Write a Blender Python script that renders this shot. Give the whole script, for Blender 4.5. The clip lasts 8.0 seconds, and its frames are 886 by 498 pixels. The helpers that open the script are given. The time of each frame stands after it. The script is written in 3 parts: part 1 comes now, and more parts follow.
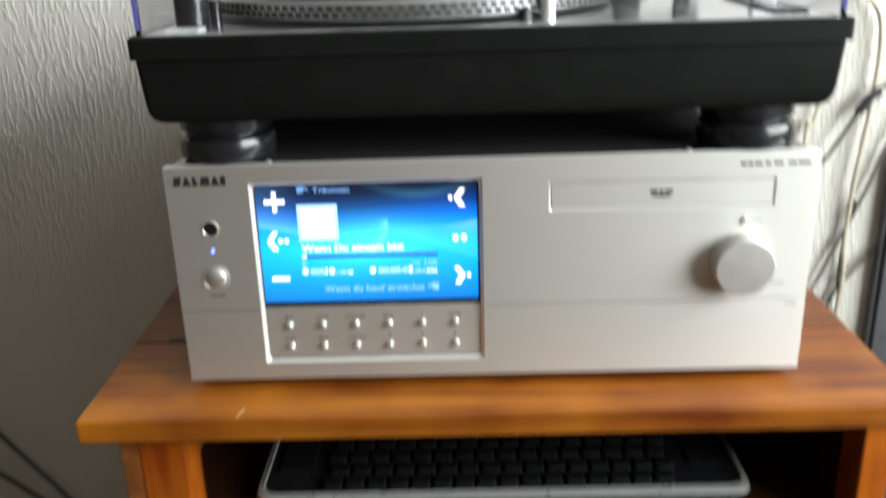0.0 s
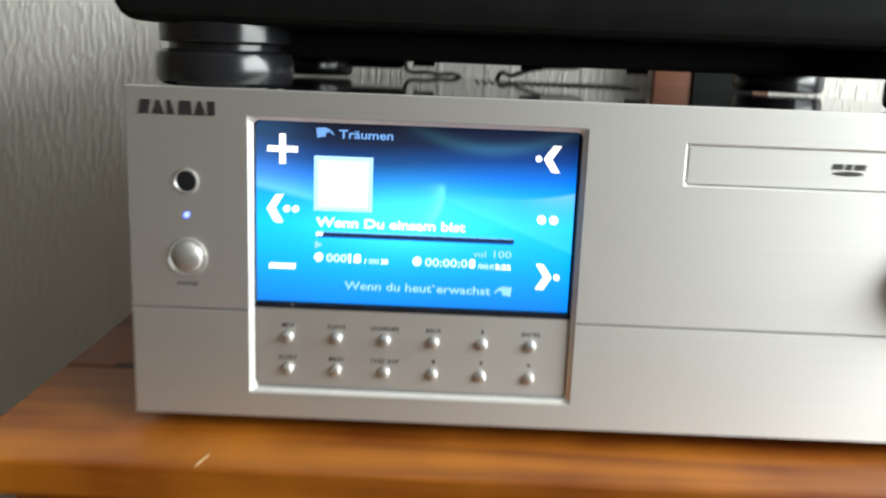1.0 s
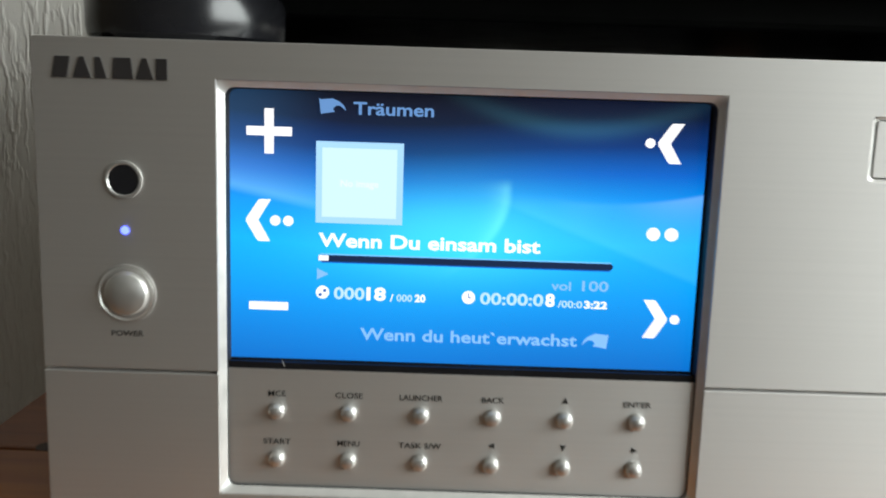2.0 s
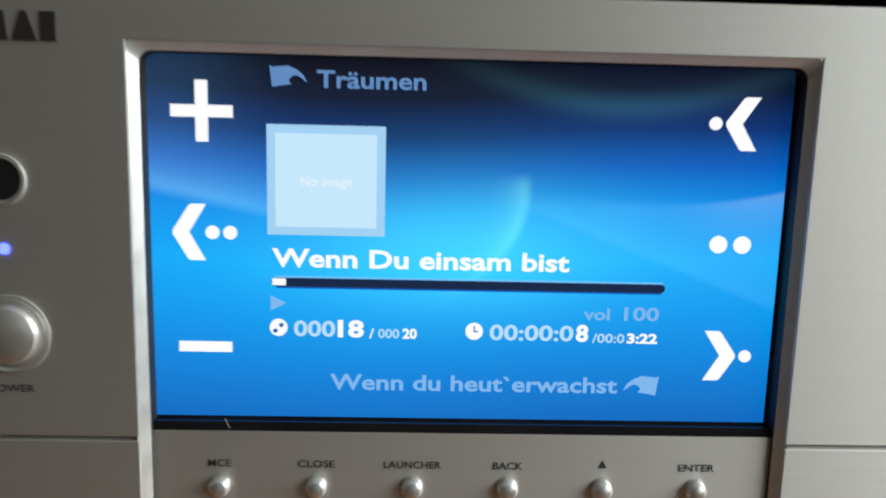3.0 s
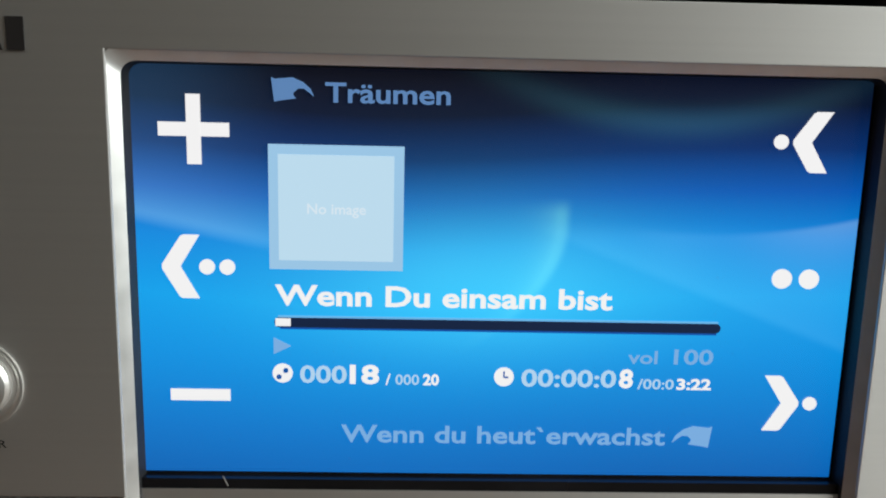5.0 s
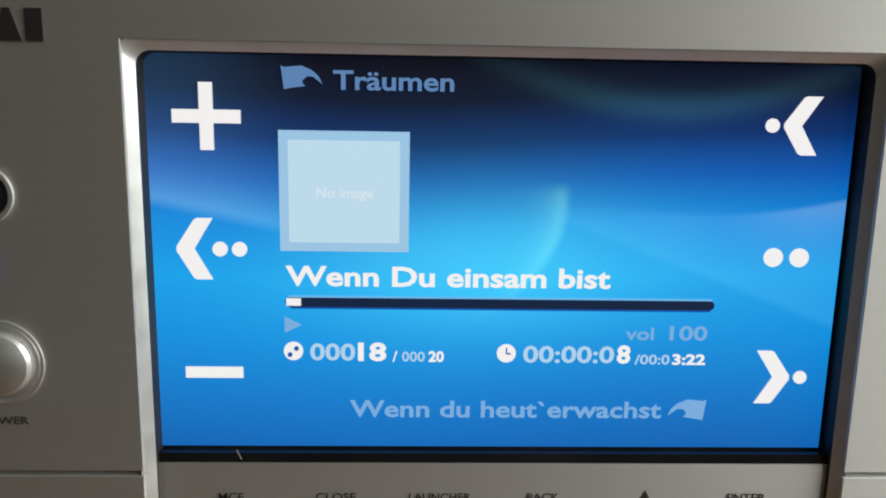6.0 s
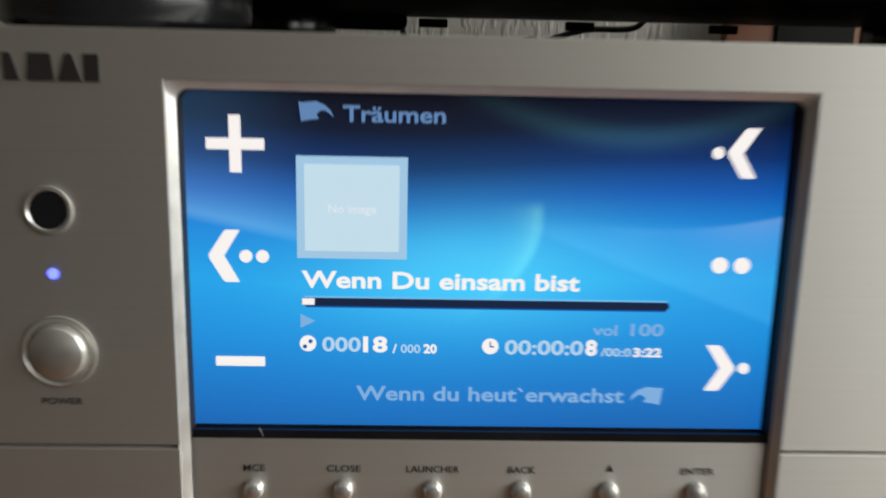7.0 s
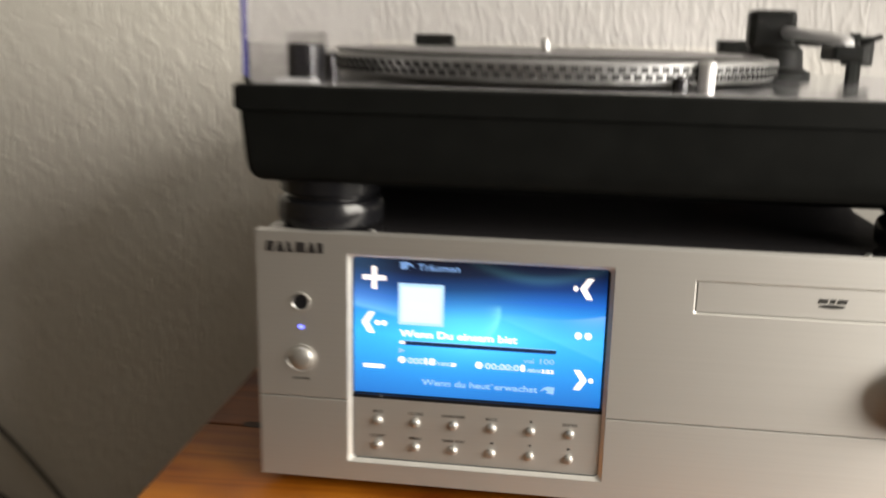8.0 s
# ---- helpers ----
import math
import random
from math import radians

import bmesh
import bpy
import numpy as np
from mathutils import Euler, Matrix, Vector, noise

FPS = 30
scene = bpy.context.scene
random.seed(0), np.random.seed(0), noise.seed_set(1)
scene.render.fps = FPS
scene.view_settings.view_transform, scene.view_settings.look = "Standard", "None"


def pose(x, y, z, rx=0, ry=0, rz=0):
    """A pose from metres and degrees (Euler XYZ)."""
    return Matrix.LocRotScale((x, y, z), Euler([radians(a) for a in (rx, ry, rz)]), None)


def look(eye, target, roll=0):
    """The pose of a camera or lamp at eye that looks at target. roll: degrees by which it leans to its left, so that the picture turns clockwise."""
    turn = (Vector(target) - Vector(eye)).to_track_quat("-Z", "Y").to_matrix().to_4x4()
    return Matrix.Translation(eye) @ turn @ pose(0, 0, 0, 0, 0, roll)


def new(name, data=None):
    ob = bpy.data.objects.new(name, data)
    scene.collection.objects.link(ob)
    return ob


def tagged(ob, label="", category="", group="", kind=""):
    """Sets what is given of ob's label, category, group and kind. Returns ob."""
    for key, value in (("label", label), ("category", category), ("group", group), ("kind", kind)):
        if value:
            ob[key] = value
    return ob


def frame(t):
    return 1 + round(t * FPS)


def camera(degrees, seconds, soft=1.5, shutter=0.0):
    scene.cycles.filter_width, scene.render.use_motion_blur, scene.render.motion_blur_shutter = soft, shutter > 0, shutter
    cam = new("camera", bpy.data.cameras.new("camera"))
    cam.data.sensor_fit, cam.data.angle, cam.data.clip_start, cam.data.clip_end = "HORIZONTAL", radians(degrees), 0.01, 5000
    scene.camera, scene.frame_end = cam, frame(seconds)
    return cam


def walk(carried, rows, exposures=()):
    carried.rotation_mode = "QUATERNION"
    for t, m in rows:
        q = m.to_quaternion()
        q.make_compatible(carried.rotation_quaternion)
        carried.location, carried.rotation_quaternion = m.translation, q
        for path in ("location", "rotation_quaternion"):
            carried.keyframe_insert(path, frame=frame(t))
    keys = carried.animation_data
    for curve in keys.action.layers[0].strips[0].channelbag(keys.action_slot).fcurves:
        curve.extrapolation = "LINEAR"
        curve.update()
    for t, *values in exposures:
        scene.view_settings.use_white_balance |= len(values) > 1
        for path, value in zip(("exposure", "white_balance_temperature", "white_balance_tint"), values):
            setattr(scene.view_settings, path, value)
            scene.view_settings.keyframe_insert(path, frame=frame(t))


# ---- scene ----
import functools

cam = camera(53.0, 8.0, 1.9, 0.65)
PATH = [
    (0, (0.195, -0.569, 1.063), (0.161, 1.308, 0.372), -1.8),
    (0.2, (0.192, -0.548, 1.047), (0.153, 1.361, 0.450), 0.0),
    (0.3, (0.189, -0.535, 1.039), (0.138, 1.369, 0.428), 0.3),
    (0.4, (0.173, -0.517, 1.030), (0.122, 1.384, 0.421), 1.0),
    (0.5, (0.168, -0.501, 1.009), (0.143, 1.408, 0.414), 1.6),
    (0.7, (0.174, -0.460, 0.985), (0.072, 1.434, 0.361), 1.3),
    (1, (0.152, -0.407, 0.934), (0.131, 1.555, 0.504), 2.2),
    (1.3, (0.146, -0.357, 0.915), (0.164, 1.618, 0.581), 2.2),
    (1.5, (0.133, -0.325, 0.915), (0.156, 1.643, 0.563), 2.2),
    (1.7, (0.129, -0.302, 0.901), (0.124, 1.67, 0.569), 1.9),
    (2.8, (0.121, -0.215, 0.898), (0.165, 1.757, 0.567), 1.5),
    (3, (0.12, -0.202, 0.895), (0.19, 1.765, 0.536), 1.5),
    (3.5, (0.116, -0.18, 0.895), (0.228, 1.778, 0.501), 1.5),
    (4, (0.112, -0.171, 0.892), (0.227, 1.798, 0.563), 1.5),
    (4.5, (0.116, -0.172, 0.899), (0.177, 1.795, 0.544), 1.5),
    (6, (0.114, -0.182, 0.901), (0.186, 1.772, 0.48), 1.1),
    (6.5, (0.112, -0.185, 0.9), (0.171, 1.771, 0.487), 1.4),
    (7, (0.116, -0.213, 0.912), (0.175, 1.737, 0.472), 1.3),
    (7.2, (0.122, -0.25, 0.923), (0.138, 1.704, 0.498), 1.5),
    (7.5, (0.143, -0.330, 0.960), (0.091, 1.610, 0.471), 1.7),
    (7.7, (0.143, -0.396, 1.003), (0.078, 1.526, 0.458), 1.7),
    (8, (0.177, -0.496, 1.032), (-0.072, 1.431, 0.555), 1.2),
]
EXPOSURES = [(0, 0.0, 6450, 10), (0.5, 0.08, 6450, 11), (1.0, -0.05, 6400, 10), (1.6, -0.45, 6450, 10), (3.0, -1.0, 6450, 10), (6.5, -1.2, 6700, 11), (7.0, -1.15, 6900, 13), (7.5, -0.8, 7400, 15), (8, -0.4, 7500, 17)]
walk(cam, [(t, look(eye, target, roll)) for t, eye, target, roll in PATH], EXPOSURES)

# ---- exposure, world and daylight ----
WIN = (1.50, -1.50, 0.10, 0.92, 1.84)      # x of the wall, y from, y to, z from, z to
world = bpy.data.worlds.new("sky")
scene.world = world
world.use_nodes = True
sky = world.node_tree.nodes.new("ShaderNodeTexSky")
sky.sky_type, sky.sun_disc = "NISHITA", False
sky.sun_elevation, sky.sun_rotation = radians(35), radians(200)
world.node_tree.links.new(sky.outputs[0], world.node_tree.nodes["Background"].inputs[0])
world.node_tree.nodes["Background"].inputs[1].default_value = 0.06

lamp = bpy.data.lights.new("window_daylight", "AREA")
lamp.shape, lamp.size, lamp.size_y = "RECTANGLE", WIN[2] - WIN[1], WIN[4] - WIN[3]
lamp.energy, lamp.color = 90, (0.935, 1.0, 0.97)
daylight = new("window_daylight", lamp)
daylight.matrix_world = look((WIN[0] - 0.02, (WIN[1] + WIN[2]) / 2, (WIN[3] + WIN[4]) / 2), (0, (WIN[1] + WIN[2]) / 2, (WIN[3] + WIN[4]) / 2))


# ---- materials ----
def srgb(r, g, b):
    return tuple((c / 255 / 12.92 if c <= 10 else ((c / 255 + 0.055) / 1.055) ** 2.4) for c in (r, g, b)) + (1,)


def material(name, color, rough=0.5, metal=0.0, vary=0.12, scale=(30, 30, 30), bump=0.0, bump_scale=(400, 400, 400), rough_vary=0.1, depth=0.001, coat=0.0):
    m = bpy.data.materials.new(name)
    m.use_nodes = True
    n, l = m.node_tree.nodes, m.node_tree.links
    b = n["Principled BSDF"]
    b.inputs["Metallic"].default_value = metal
    b.inputs["Coat Weight"].default_value = coat
    b.inputs["Coat Roughness"].default_value = 0.15
    tc = n.new("ShaderNodeTexCoord")
    mp = n.new("ShaderNodeMapping")
    mp.inputs["Scale"].default_value = scale
    l.new(tc.outputs["Object"], mp.inputs[0])
    nz = n.new("ShaderNodeTexNoise")
    nz.inputs["Scale"].default_value, nz.inputs["Detail"].default_value = 1.0, 6.0
    l.new(mp.outputs[0], nz.inputs["Vector"])
    ramp = n.new("ShaderNodeValToRGB")
    lo = tuple(c * (1 - vary) for c in color[:3]) + (1,)
    hi = tuple(min(1, c * (1 + vary)) for c in color[:3]) + (1,)
    ramp.color_ramp.elements[0].position, ramp.color_ramp.elements[1].position = 0.3, 0.7
    ramp.color_ramp.elements[0].color, ramp.color_ramp.elements[1].color = lo, hi
    l.new(nz.outputs[0], ramp.inputs[0])
    l.new(ramp.outputs[0], b.inputs["Base Color"])
    rr = n.new("ShaderNodeMapRange")
    rr.inputs["To Min"].default_value, rr.inputs["To Max"].default_value = max(0, rough - rough_vary), min(1, rough + rough_vary)
    l.new(nz.outputs[0], rr.inputs[0])
    l.new(rr.outputs[0], b.inputs["Roughness"])
    if bump:
        mp2 = n.new("ShaderNodeMapping")
        mp2.inputs["Scale"].default_value = bump_scale
        l.new(tc.outputs["Object"], mp2.inputs[0])
        n2 = n.new("ShaderNodeTexNoise")
        n2.inputs["Scale"].default_value, n2.inputs["Detail"].default_value = 1.0, 3.0
        l.new(mp2.outputs[0], n2.inputs["Vector"])
        bp = n.new("ShaderNodeBump")
        bp.inputs["Strength"].default_value, bp.inputs["Distance"].default_value = bump, depth
        l.new(n2.outputs[0], bp.inputs["Height"])
        l.new(bp.outputs[0], b.inputs["Normal"])
    return m


def glow(name, color, strength=1.0):
    m = bpy.data.materials.new(name)
    m.use_nodes = True
    b = m.node_tree.nodes["Principled BSDF"]
    b.inputs["Base Color"].default_value = (0.01, 0.01, 0.012, 1)
    b.inputs["Roughness"].default_value = 0.3
    b.inputs["Emission Color"].default_value = color
    b.inputs["Emission Strength"].default_value = strength
    return m


def wallpaper():
    """Off-white woodchip-like paper with short raised upright runs."""
    m = material("wallpaper", (0.63, 0.605, 0.56, 1), 0.75, 0, 0.05, (3, 3, 2))
    n, l = m.node_tree.nodes, m.node_tree.links
    b = n["Principled BSDF"]
    tc = n.new("ShaderNodeTexCoord")
    warp = n.new("ShaderNodeTexNoise")
    warp.inputs["Scale"].default_value = 28
    l.new(tc.outputs["Object"], warp.inputs["Vector"])
    off = n.new("ShaderNodeVectorMath")
    off.operation = "MULTIPLY_ADD"
    off.inputs[1].default_value = (0.006, 0, 0.02)
    l.new(warp.outputs["Color"], off.inputs[0])
    l.new(tc.outputs["Object"], off.inputs[2])
    mp = n.new("ShaderNodeMapping")
    mp.inputs["Scale"].default_value = (215, 215, 52)
    l.new(off.outputs[0], mp.inputs[0])
    nz = n.new("ShaderNodeTexNoise")
    nz.inputs["Scale"].default_value, nz.inputs["Detail"].default_value, nz.inputs["Roughness"].default_value = 1.0, 2.0, 0.45
    l.new(mp.outputs[0], nz.inputs["Vector"])
    ramp = n.new("ShaderNodeValToRGB")
    ramp.color_ramp.elements[0].position, ramp.color_ramp.elements[1].position = 0.47, 0.66
    l.new(nz.outputs[0], ramp.inputs[0])
    bp = n.new("ShaderNodeBump")
    bp.inputs["Strength"].default_value, bp.inputs["Distance"].default_value = 0.6, 0.0013
    l.new(ramp.outputs[0], bp.inputs["Height"])
    l.new(bp.outputs[0], b.inputs["Normal"])
    return m


def pine(name, dark, light, along=0):
    """Varnished pine with long grain along one axis."""
    m = bpy.data.materials.new(name)
    m.use_nodes = True
    n, l = m.node_tree.nodes, m.node_tree.links
    b = n["Principled BSDF"]
    tc, info = n.new("ShaderNodeTexCoord"), n.new("ShaderNodeObjectInfo")
    add = n.new("ShaderNodeVectorMath")
    add.operation = "MULTIPLY_ADD"
    add.inputs[1].default_value = (7, 5, 9)
    l.new(info.outputs["Random"], add.inputs[0])
    l.new(tc.outputs["Object"], add.inputs[2])
    mp = n.new("ShaderNodeMapping")
    s = [46.0, 46.0, 46.0]
    s[along] = 3.2
    mp.inputs["Scale"].default_value = s
    l.new(add.outputs[0], mp.inputs[0])
    grain = n.new("ShaderNodeTexNoise")
    grain.inputs["Scale"].default_value, grain.inputs["Detail"].default_value, grain.inputs["Distortion"].default_value = 1.0, 5.0, 0.8
    l.new(mp.outputs[0], grain.inputs["Vector"])
    blot = n.new("ShaderNodeTexNoise")
    blot.inputs["Scale"].default_value, blot.inputs["Detail"].default_value = 9.0, 3.0
    l.new(add.outputs[0], blot.inputs["Vector"])
    mix = n.new("ShaderNodeMath")
    mix.operation = "MULTIPLY_ADD"
    mix.inputs[1].default_value = 0.5
    half = n.new("ShaderNodeMath")
    half.operation = "MULTIPLY"
    half.inputs[1].default_value = 0.5
    l.new(blot.outputs[0], half.inputs[0])
    l.new(grain.outputs[0], mix.inputs[0])
    l.new(half.outputs[0], mix.inputs[2])
    ramp = n.new("ShaderNodeValToRGB")
    e = ramp.color_ramp.elements
    e[0].position, e[0].color, e[1].position, e[1].color = 0.39, dark, 0.6, light
    l.new(mix.outputs[0], ramp.inputs[0])
    cell = n.new("ShaderNodeTexVoronoi")
    cell.inputs["Scale"].default_value = 1.0
    stretch = n.new("ShaderNodeMapping")
    k = [9.0, 9.0, 9.0]
    k[along] = 5.0
    stretch.inputs["Scale"].default_value = k
    l.new(add.outputs[0], stretch.inputs[0])
    l.new(stretch.outputs[0], cell.inputs["Vector"])
    knot = n.new("ShaderNodeMapRange")
    knot.inputs["From Min"].default_value, knot.inputs["From Max"].default_value = 0.05, 0.16
    knot.inputs["To Min"].default_value, knot.inputs["To Max"].default_value = 0.75, 0.0
    l.new(cell.outputs["Distance"], knot.inputs[0])
    burl = n.new("ShaderNodeMix")
    burl.data_type = "RGBA"
    l.new(knot.outputs[0], burl.inputs["Factor"])
    l.new(ramp.outputs[0], burl.inputs["A"])
    burl.inputs["B"].default_value = tuple(c * 0.45 for c in dark[:3]) + (1,)
    tone = n.new("ShaderNodeHueSaturation")
    vary = n.new("ShaderNodeMapRange")
    vary.inputs["To Min"].default_value, vary.inputs["To Max"].default_value = 0.8, 1.1
    l.new(info.outputs["Random"], vary.inputs[0])
    l.new(vary.outputs[0], tone.inputs["Value"])
    l.new(burl.outputs["Result"], tone.inputs["Color"])
    l.new(tone.outputs[0], b.inputs["Base Color"])
    b.inputs["Roughness"].default_value = 0.42
    b.inputs["Coat Weight"].default_value, b.inputs["Coat Roughness"].default_value = 0.06, 0.3
    b.inputs["Specular IOR Level"].default_value = 0.35
    bp = n.new("ShaderNodeBump")
    bp.inputs["Strength"].default_value, bp.inputs["Distance"].default_value = 0.4, 0.0008
    l.new(grain.outputs[0], bp.inputs["Height"])
    l.new(bp.outputs[0], b.inputs["Normal"])
    return m


def screen_picture():
    """The lit picture of the display: a blue ground, dark above, with a pale streak and a cyan middle."""
    m = bpy.data.materials.new("lit_display")
    m.use_nodes = True
    n, l = m.node_tree.nodes, m.node_tree.links
    b = n["Principled BSDF"]
    uv = n.new("ShaderNodeTexCoord")
    sep = n.new("ShaderNodeSeparateXYZ")
    l.new(uv.outputs["UV"], sep.inputs[0])
    u, v = sep.outputs[0], sep.outputs[1]

    def calc(op, a, c=0.0, d=0.0):
        k = n.new("ShaderNodeMath")
        k.operation = op
        for i, q in enumerate((a, c, d)):
            if isinstance(q, (int, float)):
                k.inputs[i].default_value = q
            else:
                l.new(q, k.inputs[i])
        return k.outputs[0]

    def hump(a, mid, wide):
        s = calc("DIVIDE", calc("SUBTRACT", a, mid), wide)
        return calc("POWER", 2.718, calc("MULTIPLY", calc("MULTIPLY", s, s), -1.0))

    def ramp(a, stops):
        r = n.new("ShaderNodeValToRGB")
        e = r.color_ramp.elements
        e[0].position, e[0].color = stops[0]
        e[1].position, e[1].color = stops[-1]
        for p, c in stops[1:-1]:
            e.new(p).color = c
        l.new(a, r.inputs[0])
        return r.outputs[0]

    def plus(a, color, factor):
        k = n.new("ShaderNodeMix")
        k.data_type, k.blend_type = "RGBA", "ADD"
        l.new(factor, k.inputs["Factor"])
        l.new(a, k.inputs["A"])
        k.inputs["B"].default_value = color
        return k.outputs["Result"]

    def rise(a, lo, hi):
        k = n.new("ShaderNodeMapRange")
        k.interpolation_type = "SMOOTHSTEP"
        k.inputs["From Min"].default_value, k.inputs["From Max"].default_value = lo, hi
        l.new(a, k.inputs[0])
        return k.outputs[0]

    def times(*a):
        return functools.reduce(lambda p, q: calc("MULTIPLY", p, q), a)

    def fade(a, wide):
        return calc("POWER", 2.718, calc("MULTIPLY", calc("MAXIMUM", a, 0.0), -1.0 / wide))

    # height bent a little, so that the dark upper zone arches over the middle
    bend = calc("MULTIPLY_ADD", hump(u, 0.35, 0.3), 0.05, calc("MULTIPLY_ADD", v, 0.97, 0.0))
    ground = ramp(bend, [(0.0, srgb(10, 105, 190)), (0.14, srgb(12, 127, 214)), (0.32, srgb(10, 154, 238)), (0.46, srgb(12, 169, 248)), (0.6, srgb(8, 143, 233)), (0.71, srgb(6, 95, 190)), (0.81, srgb(6, 50, 114)), (0.91, srgb(7, 21, 50)), (1.0, srgb(8, 12, 27))])
    ground = plus(ground, (0.045, 0.30, 0.22, 1), times(hump(u, 0.48, 0.25), hump(v, 0.5, 0.18)))
    ground = plus(ground, (0.008, 0.03, 0.065, 1), times(rise(calc("SUBTRACT", 0.24, u), 0.0, 0.24), rise(v, 0.5, 0.8)))
    # pale band from the edge, with a crisp lower side
    low = calc("SUBTRACT", v, calc("MULTIPLY_ADD", u, -0.36, 0.635))
    ground = plus(ground, (0.11, 0.20, 0.17, 1), times(rise(low, -0.012, 0.03), fade(low, 0.075), rise(calc("SUBTRACT", 0.34, u), 0.0, 0.26)))
    # upright sail with a sharp outer side
    side = calc("MULTIPLY_ADD", calc("POWER", calc("MAXIMUM", calc("SUBTRACT", 0.64, v), 0.0), 2.0), -1.3, 0.592)
    away = calc("SUBTRACT", side, u)
    ground = plus(ground, (0.10, 0.30, 0.12, 1), times(rise(away, -0.012, 0.012), fade(away, 0.022), rise(v, 0.3, 0.58), rise(calc("SUBTRACT", 0.71, v), 0.0, 0.05)))
    # rolling pale wing at the far edge, and the slanting veil below it
    edge = calc("MULTIPLY_ADD", calc("POWER", calc("SUBTRACT", u, 0.79), 2.0), 0.95, 0.627)
    under = calc("SUBTRACT", edge, v)
    ground = plus(ground, (0.02, 0.04, 0.04, 1), times(rise(under, -0.006, 0.016), fade(under, 0.10), rise(u, 0.66, 0.76)))
    ground = plus(ground, (0.10, 0.11, 0.08, 1), times(rise(under, -0.004, 0.012), fade(under, 0.07), rise(u, 0.80, 1.0)))
    veil = calc("SUBTRACT", v, calc("MULTIPLY_ADD", u, -0.66, 0.99))
    ground = plus(ground, (0.02, 0.055, 0.06, 1), times(rise(veil, -0.01, 0.02), fade(veil, 0.14), rise(u, 0.5, 0.66), rise(calc("SUBTRACT", 0.66, v), 0.0, 0.05)))
    # faint teal bow in the dark zone
    bow = calc("SUBTRACT", v, calc("MULTIPLY_ADD", calc("POWER", calc("SUBTRACT", u, 0.74), 2.0), 1.6, 0.885))
    ground = plus(ground, (0.012, 0.05, 0.06, 1), times(hump(bow, 0.0, 0.035), hump(u, 0.74, 0.2)))
    l.new(ground, b.inputs["Emission Color"])
    b.inputs["Emission Strength"].default_value = LIT
    b.inputs["Base Color"].default_value = (0.012, 0.012, 0.014, 1)
    b.inputs["Roughness"].default_value = 0.16
    return m


LIT = 2.0
M_WALL = wallpaper()
M_PINE = pine("varnished_pine", (0.13, 0.026, 0.002, 1), (0.37, 0.118, 0.008, 1), 0)
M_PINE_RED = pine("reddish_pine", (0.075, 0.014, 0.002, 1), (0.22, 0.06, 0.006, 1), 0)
# wood with the shade inside the table put into its colour
M_INNER = pine("shade_dark_wood", (0.018, 0.006, 0.002, 1), (0.045, 0.016, 0.005, 1), 0)
M_POST = pine("varnished_pine_upright", (0.20, 0.032, 0.002, 1), (0.46, 0.12, 0.006, 1), 2)
M_END = pine("pine_end_grain", (0.11, 0.03, 0.008, 1), (0.26, 0.085, 0.02, 1), 1)
M_ALU = material("satin_aluminium", (0.735, 0.715, 0.695, 1), 0.65, 0.95, 0.02, (5, 5, 700), 0.03, (14, 14, 2600), 0.03, 0.0004)
_b, _up = M_ALU.node_tree.nodes["Principled BSDF"], M_ALU.node_tree.nodes.new("ShaderNodeCombineXYZ")
_up.inputs[1].default_value, _up.inputs[2].default_value = 0.3, 0.9      # brushed sideways, so that gloss spreads upwards
_b.inputs["Anisotropic"].default_value = 0.62
M_ALU.node_tree.links.new(_up.outputs[0], _b.inputs["Tangent"])
M_ALU2 = material("polished_aluminium", (0.72, 0.705, 0.68, 1), 0.38, 0.85, 0.03, (200, 200, 200))
M_KNOB = material("turned_aluminium", (0.68, 0.66, 0.63, 1), 0.5, 0.92, 0.02, (90, 90, 90), 0.02, (700, 700, 700), 0.04, 0.0003)
M_CASE = material("dark_gloss_lacquer", (0.045, 0.042, 0.045, 1), 0.06, 0.0, 0.08, (8, 8, 8), 0, (900, 900, 900), 0.03)
M_BLACK = material("black_plastic", (0.008, 0.0084, 0.008, 1), 0.5, 0, 0.12, (60, 60, 60), 0.15, (1500, 1500, 1500), 0.08, 0.0003)
M_GLOSS = material("gloss_black_plastic", (0.012, 0.012, 0.014, 1), 0.22, 0, 0.3, (40, 40, 40))
M_BLACK.node_tree.nodes["Principled BSDF"].inputs["Specular IOR Level"].default_value = 0.07
M_BEZEL = material("bright_bevel", (0.90, 0.885, 0.86, 1), 0.36, 0.7, 0.03, (200, 200, 200))
M_RUBBER = material("black_rubber", (0.02, 0.02, 0.021, 1), 0.55, 0, 0.3, (80, 80, 80), 0.2)
M_HOLE = material("dark_slot", (0.006, 0.006, 0.006, 1), 0.7)
M_PLATTER = material("machined_platter", (0.4, 0.4, 0.39, 1), 0.33, 0.9, 0.06, (90, 90, 400))
M_DECK = material("brushed_deck_plate", (0.66, 0.66, 0.67, 1), 0.17, 0.92, 0.08, (60, 4, 4))
M_DISC = material("black_vinyl", (0.03, 0.028, 0.027, 1), 0.3, 0, 0.2, (50, 50, 50))
M_INK = material("grey_print", (0.03, 0.028, 0.026, 1), 0.6)
M_PRINT = material("faint_grey_print", (0.34, 0.33, 0.31, 1), 0.6, 0.3)
M_LOGO = material("dark_mark", (0.025, 0.022, 0.022, 1), 0.35)
M_CORD = material("cream_cord", (0.5, 0.45, 0.36, 1), 0.5)
M_CORD2 = material("grey_cord", (0.09, 0.085, 0.08, 1), 0.5)
